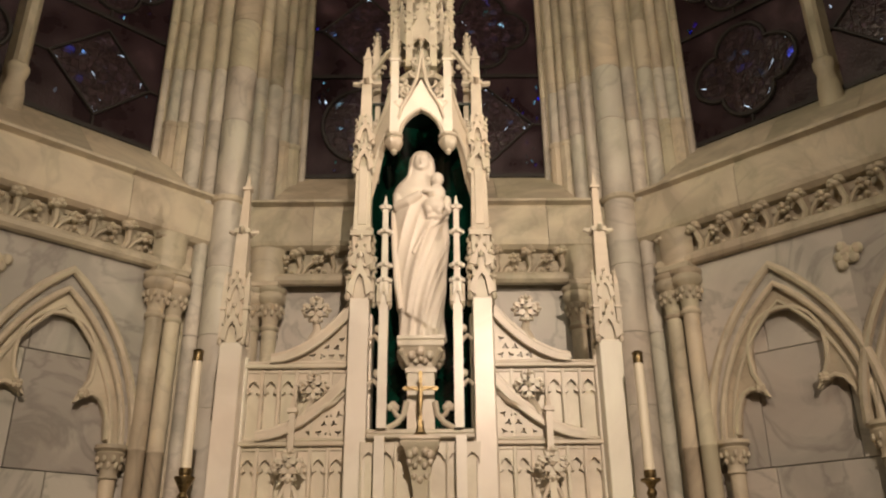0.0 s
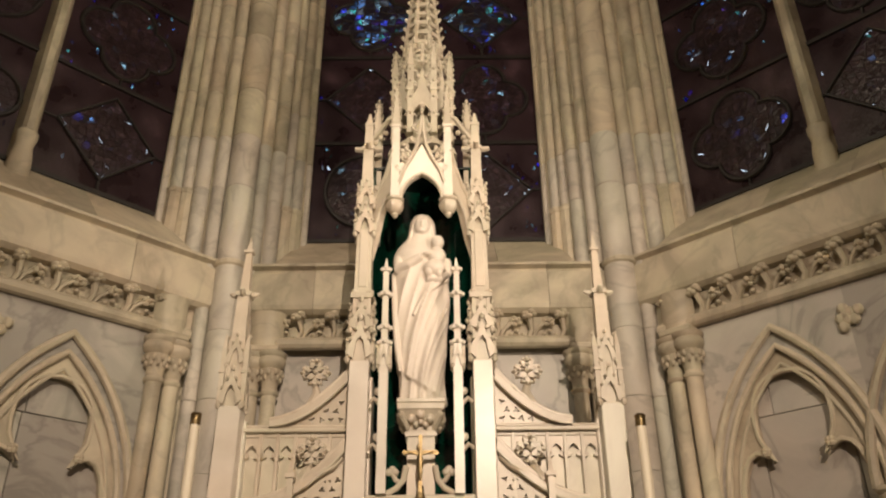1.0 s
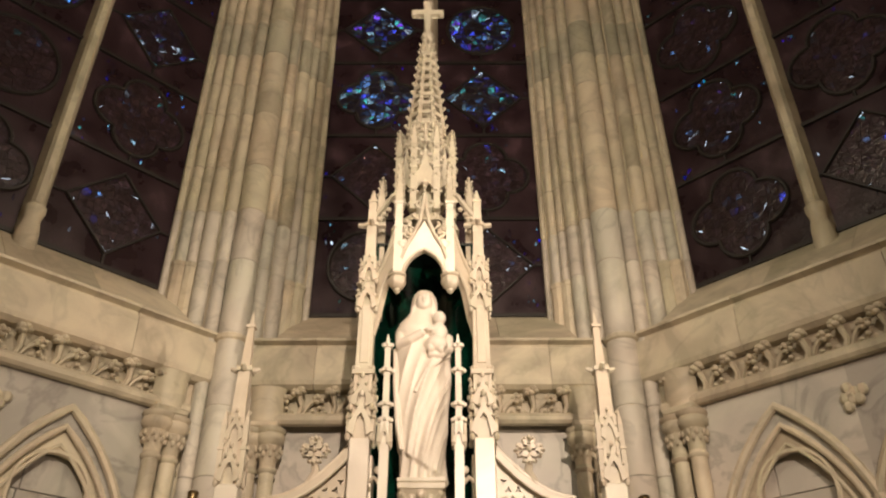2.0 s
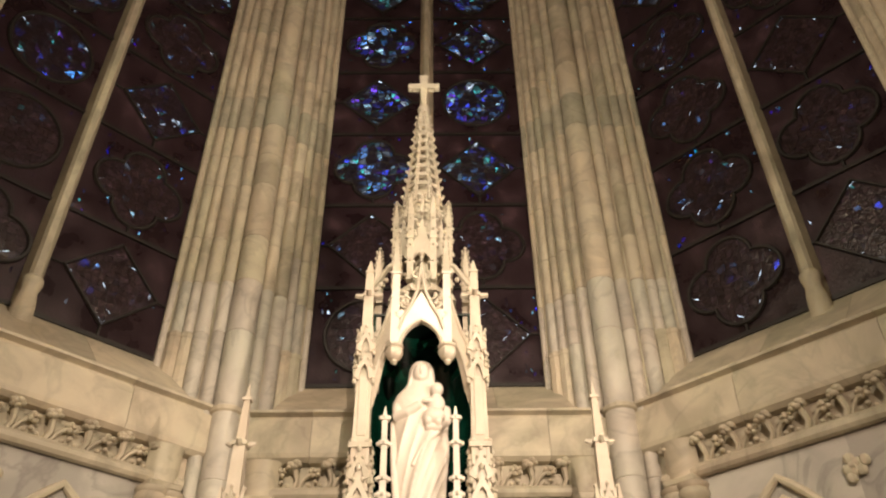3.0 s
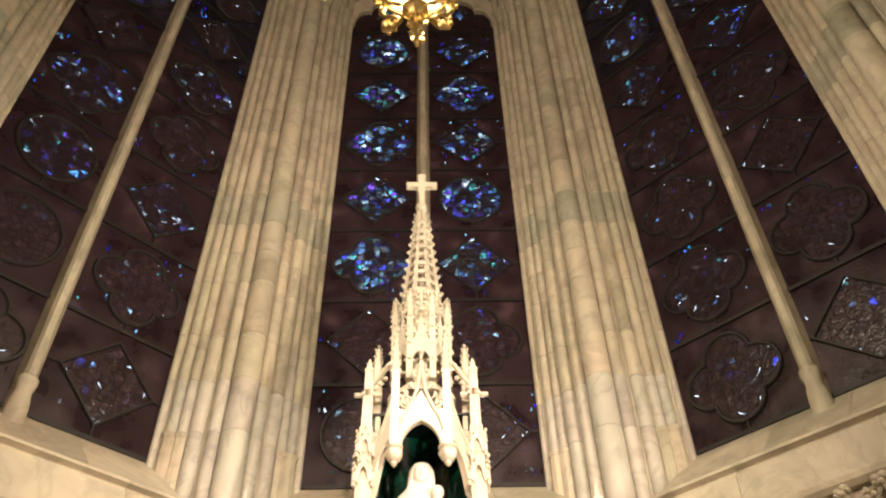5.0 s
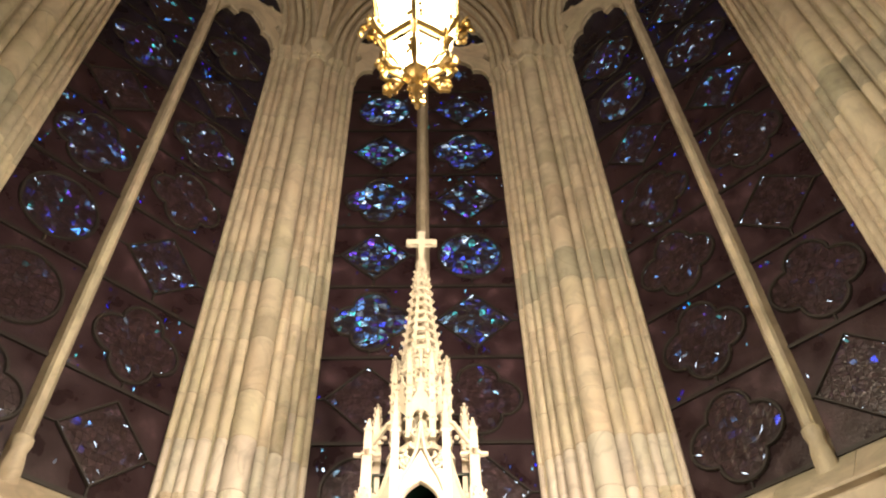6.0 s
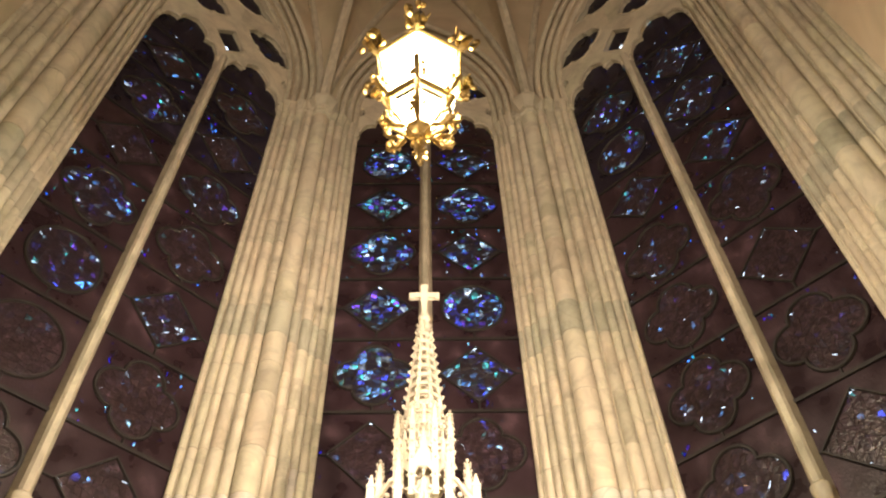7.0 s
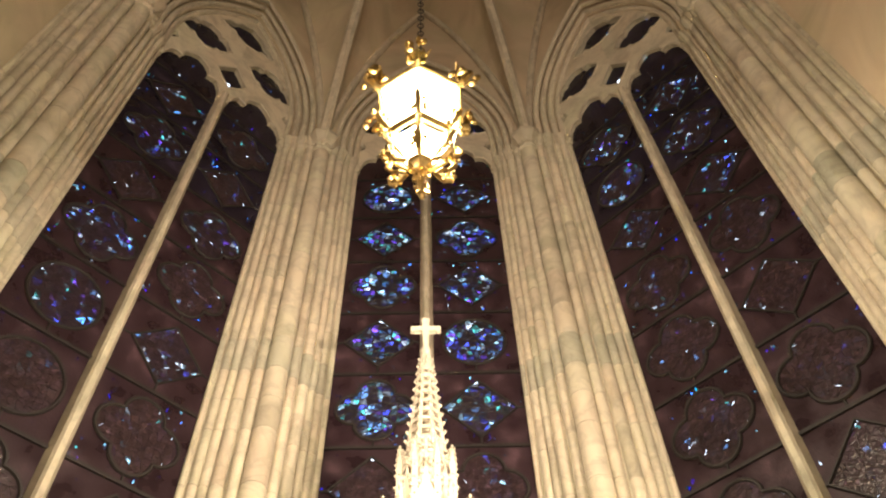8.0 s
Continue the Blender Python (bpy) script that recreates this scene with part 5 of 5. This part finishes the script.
# octagonal lantern stage and spire
SX = Matrix.Translation((0, FY + 0.12, 0))
SYY = FY + 0.12
b = bmesh.new()
lathe(b, [(0.27, 4.87), (0.25, 4.93), (0.12, 4.95), (0.12, 5.70), (0.15, 5.9)], 8, SX, math.pi / 8)
P("lantern_stage", b)
for i in range(8):
    a = 22.5 + 45 * i
    px, py = 0.225 * math.cos(radians(a)), SYY + 0.225 * math.sin(radians(a))
    b = bmesh.new()
    square(b, px, py, 0.045, 4.98, 5.60)
    square(b, px, py, 0.055, 5.36, 5.38)
    for zc in (5.15, 5.3, 5.45, 5.56):
        for q in range(4):
            blob(b, (0.03, 0, zc), 0.014, 0.011, 0.014, 5, 4, pose(px, py, 0, 0, 0, 90 * q))
    P("stage_post", b)
    spirelet(px, py, 0.05, 5.60, 5.82, 4, 0.019)
    b = bmesh.new()
    m = Matrix.Translation((0, SYY, 0)) @ pose(0, 0, 0, 0, 0, 45 * i)
    q = [(-0.08, 5.12), (-0.05, 5.20), (0, 5.26), (0.05, 5.20), (0.08, 5.12), (0.085, 5.30), (0.03, 5.40), (0, 5.62), (-0.03, 5.40), (-0.085, 5.30)]
    slab(b, q, -0.215, -0.195, m)
    for kx, kz in ((0.085, 5.33), (-0.085, 5.33), (0.05, 5.41), (-0.05, 5.41), (0.03, 5.5), (-0.03, 5.5), (0, 5.64), (0.05, 5.05), (-0.05, 5.05), (0.0, 5.08)):
        blob(b, (kx, -0.215, kz), 0.018, 0.016, 0.018, 5, 4, m)
    P("stage_gable", b)
    b = bmesh.new()
    tube(b, [(0.0, -0.20, 5.62), (0, -0.17, 5.75), (0, -0.16, 5.86)], [0.016, 0.014, 0.02], 6, m=m)
    for kz in (5.66, 5.72, 5.78, 5.85):
        for kx in (-0.025, 0.025):
            blob(b, (kx, -0.185, kz), 0.014, 0.012, 0.016, 5, 4, m)
    P("stage_crest", b)
b = bmesh.new()
lathe(b, [(0.15, 5.80), (0.15, 5.84), (0.06, 5.86), (0.035, 6.5), (0.03, 6.97)], 8, SX, math.pi / 8)
lathe(b, [(0.03, 6.96), (0.052, 6.99), (0.056, 7.03), (0.04, 7.05), (0.036, 7.08)], 8, SX)
spire = P("spire", b, "crocketed octagonal spire")
for i in range(8):
    a = radians(22.5 + 45 * i)
    b = bmesh.new()
    tube(b, [((0.155 - 0.123 * f) * math.cos(a), SYY + (0.155 - 0.123 * f) * math.sin(a), 5.82 + 1.16 * f) for f in (0, 0.5, 1)], [0.020, 0.016, 0.012], 6)
    part("spire_rib", b, MARBLE, spire)
    for j in range(11):
        f = (j + 0.5) / 11.3
        r = 0.160 - 0.122 * f
        crocket(spire, r * math.cos(a), SYY + r * math.sin(a), 5.85 + 1.12 * f, math.degrees(a), 0.034 - 0.008 * f)
    m = Matrix.Translation((0, SYY, 0)) @ pose(0, 0, 0, 0, 0, 45 * i)
    for j in range(9):
        b = bmesh.new()
        f = (j + 0.6) / 11
        r = (0.14 - 0.105 * f) * 0.955
        box(b, -0.4 * r, 0.4 * r, -r - 0.016, -r + 0.005, 5.85 + 1.16 * f - 0.018, 5.85 + 1.16 * f + 0.018, 0, m)
        part("tracery_bar", b, MARBLE, spire)
b = bmesh.new()
cr = [(-0.024, 7.06), (0.024, 7.06), (0.024, 7.30), (0.10, 7.30), (0.10, 7.285), (0.145, 7.285), (0.145, 7.36), (0.10, 7.36), (0.10, 7.345), (0.024, 7.345), (0.024, 7.42), (0.04, 7.42), (0.04, 7.475), (-0.04, 7.475), (-0.04, 7.42), (-0.024, 7.42), (-0.024, 7.345), (-0.10, 7.345), (-0.10, 7.36), (-0.145, 7.36), (-0.145, 7.285), (-0.10, 7.285), (-0.10, 7.30), (-0.024, 7.30)]
slab(b, cr, SYY - 0.025, SYY + 0.025)
es = [e for e in b.edges]
bmesh.ops.bevel(b, geom=es, offset=0.008, segments=1, affect="EDGES")
P("spire_cross", b, "plain marble cross")

# ---- statue: one mesh ----
b = bmesh.new()
n = 96
rows = [(3.015, 0.138, 0.10, 0.005), (3.03, 0.146, 0.11, 0.005), (3.10, 0.140, 0.105, 0.0), (3.25, 0.142, 0.108, -0.005), (3.45, 0.158, 0.115, -0.005), (3.65, 0.168, 0.12, 0.0), (3.80, 0.172, 0.125, 0.0), (3.95, 0.172, 0.125, -0.008), (4.05, 0.165, 0.118, -0.02), (4.11, 0.142, 0.105, -0.018), (4.16, 0.108, 0.092, -0.006), (4.20, 0.090, 0.086, -0.002), (4.25, 0.088, 0.09, 0.0), (4.31, 0.080, 0.086, 0.0), (4.35, 0.058, 0.064, 0.0), (4.37, 0.024, 0.024, 0.0)]
dense = []
for (za, *pa), (zb, *pb) in zip(rows, rows[1:]):
    st = max(1, int((zb - za) / 0.012))
    for i in range(st):
        f = i / st
        dense.append([za + (zb - za) * f] + [u + (v - u) * f for u, v in zip(pa, pb)])
dense.append(list(rows[-1]))
rings = []
for z, rx, ry, cx in dense:
    ring = []
    for i in range(n):
        a = 2 * math.pi * i / n
        u, front = math.cos(a), max(0.0, -math.sin(a))
        hem = 3.19 - 0.10 * (u + 0.7)                      # the mantle's slanting lower edge
        cover = max(0.0, min(1.0, (z - hem) / 0.012))
        fade = max(0.0, min(1.0, (4.02 - z) / 0.25))
        sweep = u * 1.0 - (1.5 + 0.7 * u) * (z - 3.5)      # folds fall from the child's seat to the far knee
        ridge = 1 - abs(math.sin(4.3 * sweep + 0.6)) ** 0.6
        fine = 1 - abs(math.sin(9.1 * sweep + 1.9)) ** 0.7
        robe = 1 - abs(math.sin(7.5 * u + 0.8 * math.sin(9 * z))) ** 0.7
        push = fade * cover * (0.030 * ridge + 0.012 * fine) + (1 - cover) * (0.034 * robe - 0.024)
        push *= 0.35 + 0.65 * front
        ring.append(b.verts.new((cx + (rx + push * 0.8) * math.cos(a), SYY - 0.02 + (ry + push) * math.sin(a), z)))
    rings.append(ring)
for r0, r1 in zip(rings, rings[1:]):
    for i in range(n):
        b.faces.new((r0[i], r0[(i + 1) % n], r1[(i + 1) % n], r1[i]))
b.faces.new(rings[0][::-1])
b.faces.new(rings[-1])
SF = SYY - 0.02
for c, rr in (((0.0, SF - 0.074, 4.252), (0.052, 0.049, 0.072)), ((0.0, SF - 0.122, 4.25), (0.009, 0.015, 0.024)), ((0.0, SF - 0.097, 4.205), (0.022, 0.02, 0.016)), ((-0.02, SF - 0.105, 4.29), (0.02, 0.012, 0.008)), ((0.02, SF - 0.105, 4.29), (0.02, 0.012, 0.008)), ((0.0, SF - 0.113, 4.226), (0.014, 0.008, 0.006)), ((0.0, SF - 0.03, 4.18), (0.045, 0.05, 0.06)),
              ((0.10, SF - 0.125, 4.10), (0.043, 0.046, 0.049)), ((0.098, SF - 0.163, 4.09), (0.007, 0.010, 0.009)), ((0.095, SF - 0.115, 4.00), (0.058, 0.056, 0.065)), ((0.08, SF - 0.13, 3.905), (0.072, 0.062, 0.060)),
              ((0.045, SF - 0.15, 3.87), (0.028, 0.035, 0.035)), ((0.11, SF - 0.135, 3.865), (0.028, 0.04, 0.035)), ((0.05, SF - 0.15, 4.01), (0.045, 0.02, 0.018))):
    blob(b, c, *rr, 20, 14)
tube(b, [(-0.14, SF - 0.03, 4.02), (-0.14, SF - 0.08, 3.93), (-0.08, SF - 0.12, 3.945), (0.0, SF - 0.15, 3.99)], [0.045, 0.042, 0.034, 0.024], 12)
tube(b, [(0.145, SF - 0.02, 4.0), (0.15, SF - 0.07, 3.90), (0.11, SF - 0.12, 3.835), (0.03, SF - 0.14, 3.835)], [0.045, 0.042, 0.034, 0.024], 12)
# drapery edges: the mantle's slanting hem and long folds
tube(b, [(-0.175, SF - 0.02, 3.92), (-0.168, SF - 0.07, 3.65), (-0.150, SF - 0.08, 3.4), (-0.125, SF - 0.085, 3.22)], [0.02, 0.018, 0.018, 0.012], 8)
tube(b, [(0.165, SF - 0.05, 3.86), (0.10, SF - 0.115, 3.80), (0.02, SF - 0.13, 3.72), (-0.05, SF - 0.125, 3.58)], [0.014, 0.018, 0.016, 0.008], 8)
tube(b, [(-0.052, SF - 0.06, 4.31), (-0.066, SF - 0.055, 4.22), (-0.085, SF - 0.07, 4.12), (-0.11, SF - 0.09, 4.02)], [0.010, 0.013, 0.016, 0.014], 8)
tube(b, [(0.052, SF - 0.06, 4.31), (0.066, SF - 0.055, 4.22), (0.085, SF - 0.06, 4.13)], [0.010, 0.013, 0.015], 8)
bmesh.ops.transform(b, matrix=Matrix.Translation((0, 0, 3.015)) @ Matrix.Diagonal((1.06, 1, 1.022, 1)) @ Matrix.Translation((0, 0, -3.015)), verts=b.verts)
statue = part("statue", b, STATUE, smooth=True)
rm = statue.modifiers.new("remesh", "REMESH")
rm.mode, rm.voxel_size, rm.use_smooth_shade = "VOXEL", 0.0045, True
sm = statue.modifiers.new("smooth", "SMOOTH")
sm.factor, sm.iterations = 0.5, 3
tagged(statue, "white marble statue of a veiled robed figure with a child", "statue")

# ---- crucifix and candles ----
crucifix = thing("crucifix", "small gilt brass standing crucifix on the altar shelf", "crucifix", pose(0, FY - 0.13, 2.451))
b = bmesh.new()
lathe(b, [(0.055, 0.0), (0.055, 0.012), (0.03, 0.03), (0.022, 0.06), (0.018, 0.10)], 6, Matrix.Translation((0, 0, -0.06)))
part("foot", b, BRASS, crucifix)
b = bmesh.new()
slab(b, [(-0.010, 0.02), (0.010, 0.02), (0.010, 0.220), (0.090, 0.220), (0.090, 0.212), (0.108, 0.230), (0.090, 0.248), (0.090, 0.240), (0.010, 0.240), (0.010, 0.315), (0.018, 0.315), (0, 0.338), (-0.018, 0.315), (-0.010, 0.315), (-0.010, 0.240), (-0.090, 0.240), (-0.090, 0.248), (-0.108, 0.230), (-0.090, 0.212), (-0.090, 0.220), (-0.010, 0.220)], -0.007, 0.007)
part("cross", b, BRASS, crucifix)
b = bmesh.new()
lathe(b, [(0.006, 0.07), (0.014, 0.12), (0.016, 0.18), (0.010, 0.22), (0.012, 0.245), (0.005, 0.26)], 8, Matrix.Translation((0, -0.018, 0)) @ Matrix.Diagonal((1, 0.7, 1, 1)))
tube(b, [(-0.08, -0.016, 0.237), (0, -0.018, 0.21), (0.08, -0.016, 0.237)], 0.006, 6)
part("relief", b, BRASS, crucifix, "plain cast relief", smooth=True)


def candlestick(x, z_off, lean):
    t = thing("altar_candle", "tall ivory candle in a brass candlestick on the altar", "candle", pose(x, 4.49, 1.751, 0, lean, 0), "altar candles")
    b = bmesh.new()
    lathe(b, [(0.07, 0), (0.07, 0.02), (0.03, 0.06), (0.02, 0.12), (0.035, 0.16), (0.02, 0.2), (0.018, 0.27), (0.03, 0.30), (0.018, 0.325), (0.03, 0.35), (0.055, 0.375 + z_off), (0.055, 0.385 + z_off), (0.03, 0.39 + z_off), (0.034, 0.40 + z_off), (0.034, 0.43 + z_off), (0.03, 0.43 + z_off)], 14)
    part("candlestick", b, BRASS, t, smooth=True)
    b = bmesh.new()
    lathe(b, [(0.029, 0.415 + z_off), (0.028, 1.035 + z_off)], 14)
    part("candle", b, WAX, t, smooth=True)
    b = bmesh.new()
    lathe(b, [(0.031, 1.02 + z_off), (0.032, 1.03 + z_off), (0.030, 1.035 + z_off), (0.030, 1.075 + z_off), (0.033, 1.08 + z_off), (0.025, 1.09 + z_off), (0.012, 1.09 + z_off)], 12)
    part("follower", b, BRASS, t, "brass candle cap", smooth=True)


candlestick(-1.262, 0.02, 0)
candlestick(1.245, -0.01, 0)

# ---- hanging lantern ----
lantern = thing("hanging_lantern", "glowing hexagonal gilt lantern on a chain from the vault", "lantern", pose(0, 2.16, 0, 0, 0, -2))
m, n_, l_, bs = material("lantern_glass")
bs.inputs["Base Color"].default_value = (0.9, 0.85, 0.7, 1)
bs.inputs["Emission Color"].default_value = (1, 0.86, 0.62, 1)
bs.inputs["Emission Strength"].default_value = 4
LAMP_GLASS = m


def hexpt(i, r):
    a = radians(30 + 60 * i)
    return r * math.cos(a), r * math.sin(a)


for i in range(6):
    for nm, (ra, za), (rb, zb) in (("pane", (0.205, 5.88), (0.275, 6.34)), ("lower_pane", (0.060, 5.63), (0.150, 5.84))):
        b = bmesh.new()
        (x0, y0), (x1, y1) = hexpt(i, ra), hexpt(i + 1, ra)
        (x2, y2), (x3, y3) = hexpt(i + 1, rb), hexpt(i, rb)
        fc = b.faces.new([b.verts.new(v) for v in ((x0, y0, za), (x1, y1, za), (x2, y2, zb), (x3, y3, zb))])
        bmesh.ops.solidify(b, geom=[fc], thickness=0.004)
        ob = part(nm, b, LAMP_GLASS, lantern, "glowing frosted glass")
        ob.visible_shadow = False
    b = bmesh.new()
    (x0, y0), (x1, y1) = hexpt(i, 0.21), hexpt(i, 0.285)
    tube(b, [(x0, y0, 5.86), (x1, y1, 6.35)], 0.0055, 6)
    (x2, y2), (x3, y3) = hexpt(i, 0.062), hexpt(i, 0.155)
    tube(b, [(x2, y2, 5.62), (x3, y3, 5.84)], 0.006, 6)
    part("glazing_bar", b, IRON, lantern)
    for nm, r, z, rad in (("upper_rim", 0.29, 6.35, 0.018), ("lower_rim", 0.200, 5.855, 0.024), ("bottom_rim", 0.066, 5.615, 0.016)):
        b = bmesh.new()
        (x0, y0), (x1, y1) = hexpt(i, r), hexpt(i + 1, r)
        tube(b, [(x0, y0, z), (x1, y1, z)], rad, 6)
        if nm == "lower_rim":
            for j in range(9):
                f = j / 8
                blob(b, (x0 + (x1 - x0) * f, y0 + (y1 - y0) * f, z + 0.012), 0.009, 0.009, 0.012, 5, 4)
        part(nm, b, GILT, lantern)
    # leaf crests and scrolls
    a = 30 + 60 * i
    mm = pose(0, 0, 0, 0, 0, a)
    rnd = random.Random(i)
    b = bmesh.new()
    tube(b, [(0.28, 0, 6.35), (0.32, 0, 6.36), (0.345, 0, 6.40), (0.34, 0, 6.45), (0.31, 0, 6.47)], [0.02, 0.022, 0.026, 0.022, 0.012], 7, m=mm)
    for j in range(12):
        blob(b, (0.335 + rnd.uniform(-0.05, 0.06), rnd.uniform(-0.07, 0.07), 6.43 + rnd.uniform(-0.05, 0.11)), rnd.uniform(0.018, 0.036), rnd.uniform(0.016, 0.028), rnd.uniform(0.018, 0.038), 7, 5, mm)
    for j in range(5):
        dy = (j - 2) * 0.028
        tube(b, [(0.30, dy * 0.6, 6.38), (0.31, dy, 6.46), (0.335, dy * 1.5, 6.53 - abs(j - 2) * 0.02)], [0.012, 0.010, 0.005], 5, m=mm)
    part("crest", b, GILT, lantern, "gilt leaf crest", smooth=True)
    b = bmesh.new()
    tube(b, [(0.20, 0, 5.87), (0.25, 0, 5.92), (0.285, 0, 5.99), (0.26, 0, 6.04), (0.235, 0, 6.01)], [0.016, 0.018, 0.018, 0.014, 0.010], 7, m=mm)
    tube(b, [(0.205, 0, 5.85), (0.235, 0, 5.79), (0.20, 0, 5.72), (0.15, 0, 5.68), (0.10, 0, 5.61)], [0.014, 0.018, 0.014, 0.012, 0.01], 7, m=mm)
    for j in range(9):
        blob(b, (0.235 + rnd.uniform(-0.03, 0.04), rnd.uniform(-0.045, 0.045), 5.88 + rnd.uniform(-0.06, 0.09)), 0.015, 0.014, 0.018, 6, 4, mm)
    part("scroll", b, GILT, lantern, "gilt leaf scroll", smooth=True)
    b = bmesh.new()
    tube(b, [(0.09, 0, 5.60), (0.15, 0, 5.565), (0.205, 0, 5.60), (0.21, 0, 5.66), (0.175, 0, 5.68)], [0.014, 0.018, 0.02, 0.016, 0.010], 7, m=mm)
    for j in range(8):
        blob(b, (0.19 + rnd.uniform(-0.04, 0.03), rnd.uniform(-0.04, 0.04), 5.61 + rnd.uniform(-0.03, 0.06)), 0.014, 0.014, 0.018, 6, 4, mm)
    part("lower_scroll", b, GILT, lantern, "gilt leaf scroll", smooth=True)
b = bmesh.new()
lathe(b, [(0.006, 5.34), (0.022, 5.37), (0.018, 5.41), (0.034, 5.45), (0.04, 5.49), (0.025, 5.52), (0.04, 5.57), (0.075, 5.60), (0.03, 5.62)], 12, flute=lambda i: 1.0 if i % 2 else 0.8)
for j in range(14):
    blob(b, (0.034 * math.cos(j * 2.4), 0.034 * math.sin(j * 2.4), 5.40 + 0.012 * j), 0.013, 0.013, 0.018, 6, 4)
part("pendant", b, GILT, lantern, "gilt leaf pendant", smooth=True)
b = bmesh.new()
for i in range(6):
    x0, y0 = hexpt(i, 0.285)
    tube(b, [(x0, y0, 6.36), (x0 * 0.8, y0 * 0.8, 6.46), (x0 * 0.4, y0 * 0.4, 6.56), (x0 * 0.12, y0 * 0.12, 6.70)], [0.014, 0.012, 0.012, 0.012], 6)
lathe(b, [(0.03, 6.66), (0.05, 6.70), (0.03, 6.74), (0.012, 6.79)], 10)
part("crown", b, GILT, lantern, "open gilt crown of straps", smooth=True)
z = 6.76
LINK = bmesh.new()
tube(LINK, [(0.022 * math.cos(2 * math.pi * i / 10), 0, 0.05 * math.sin(2 * math.pi * i / 10)) for i in range(10)], 0.006, 5, closed=True)
LINK = mesh_of("chain_link", LINK, IRON)
i = 0
while z < BOSS - 0.02:
    shared("chain_link", LINK, lantern, pose(0, 0, z + 0.045, 0, 0, 90 * (i % 2)))
    z += 0.082
    i += 1
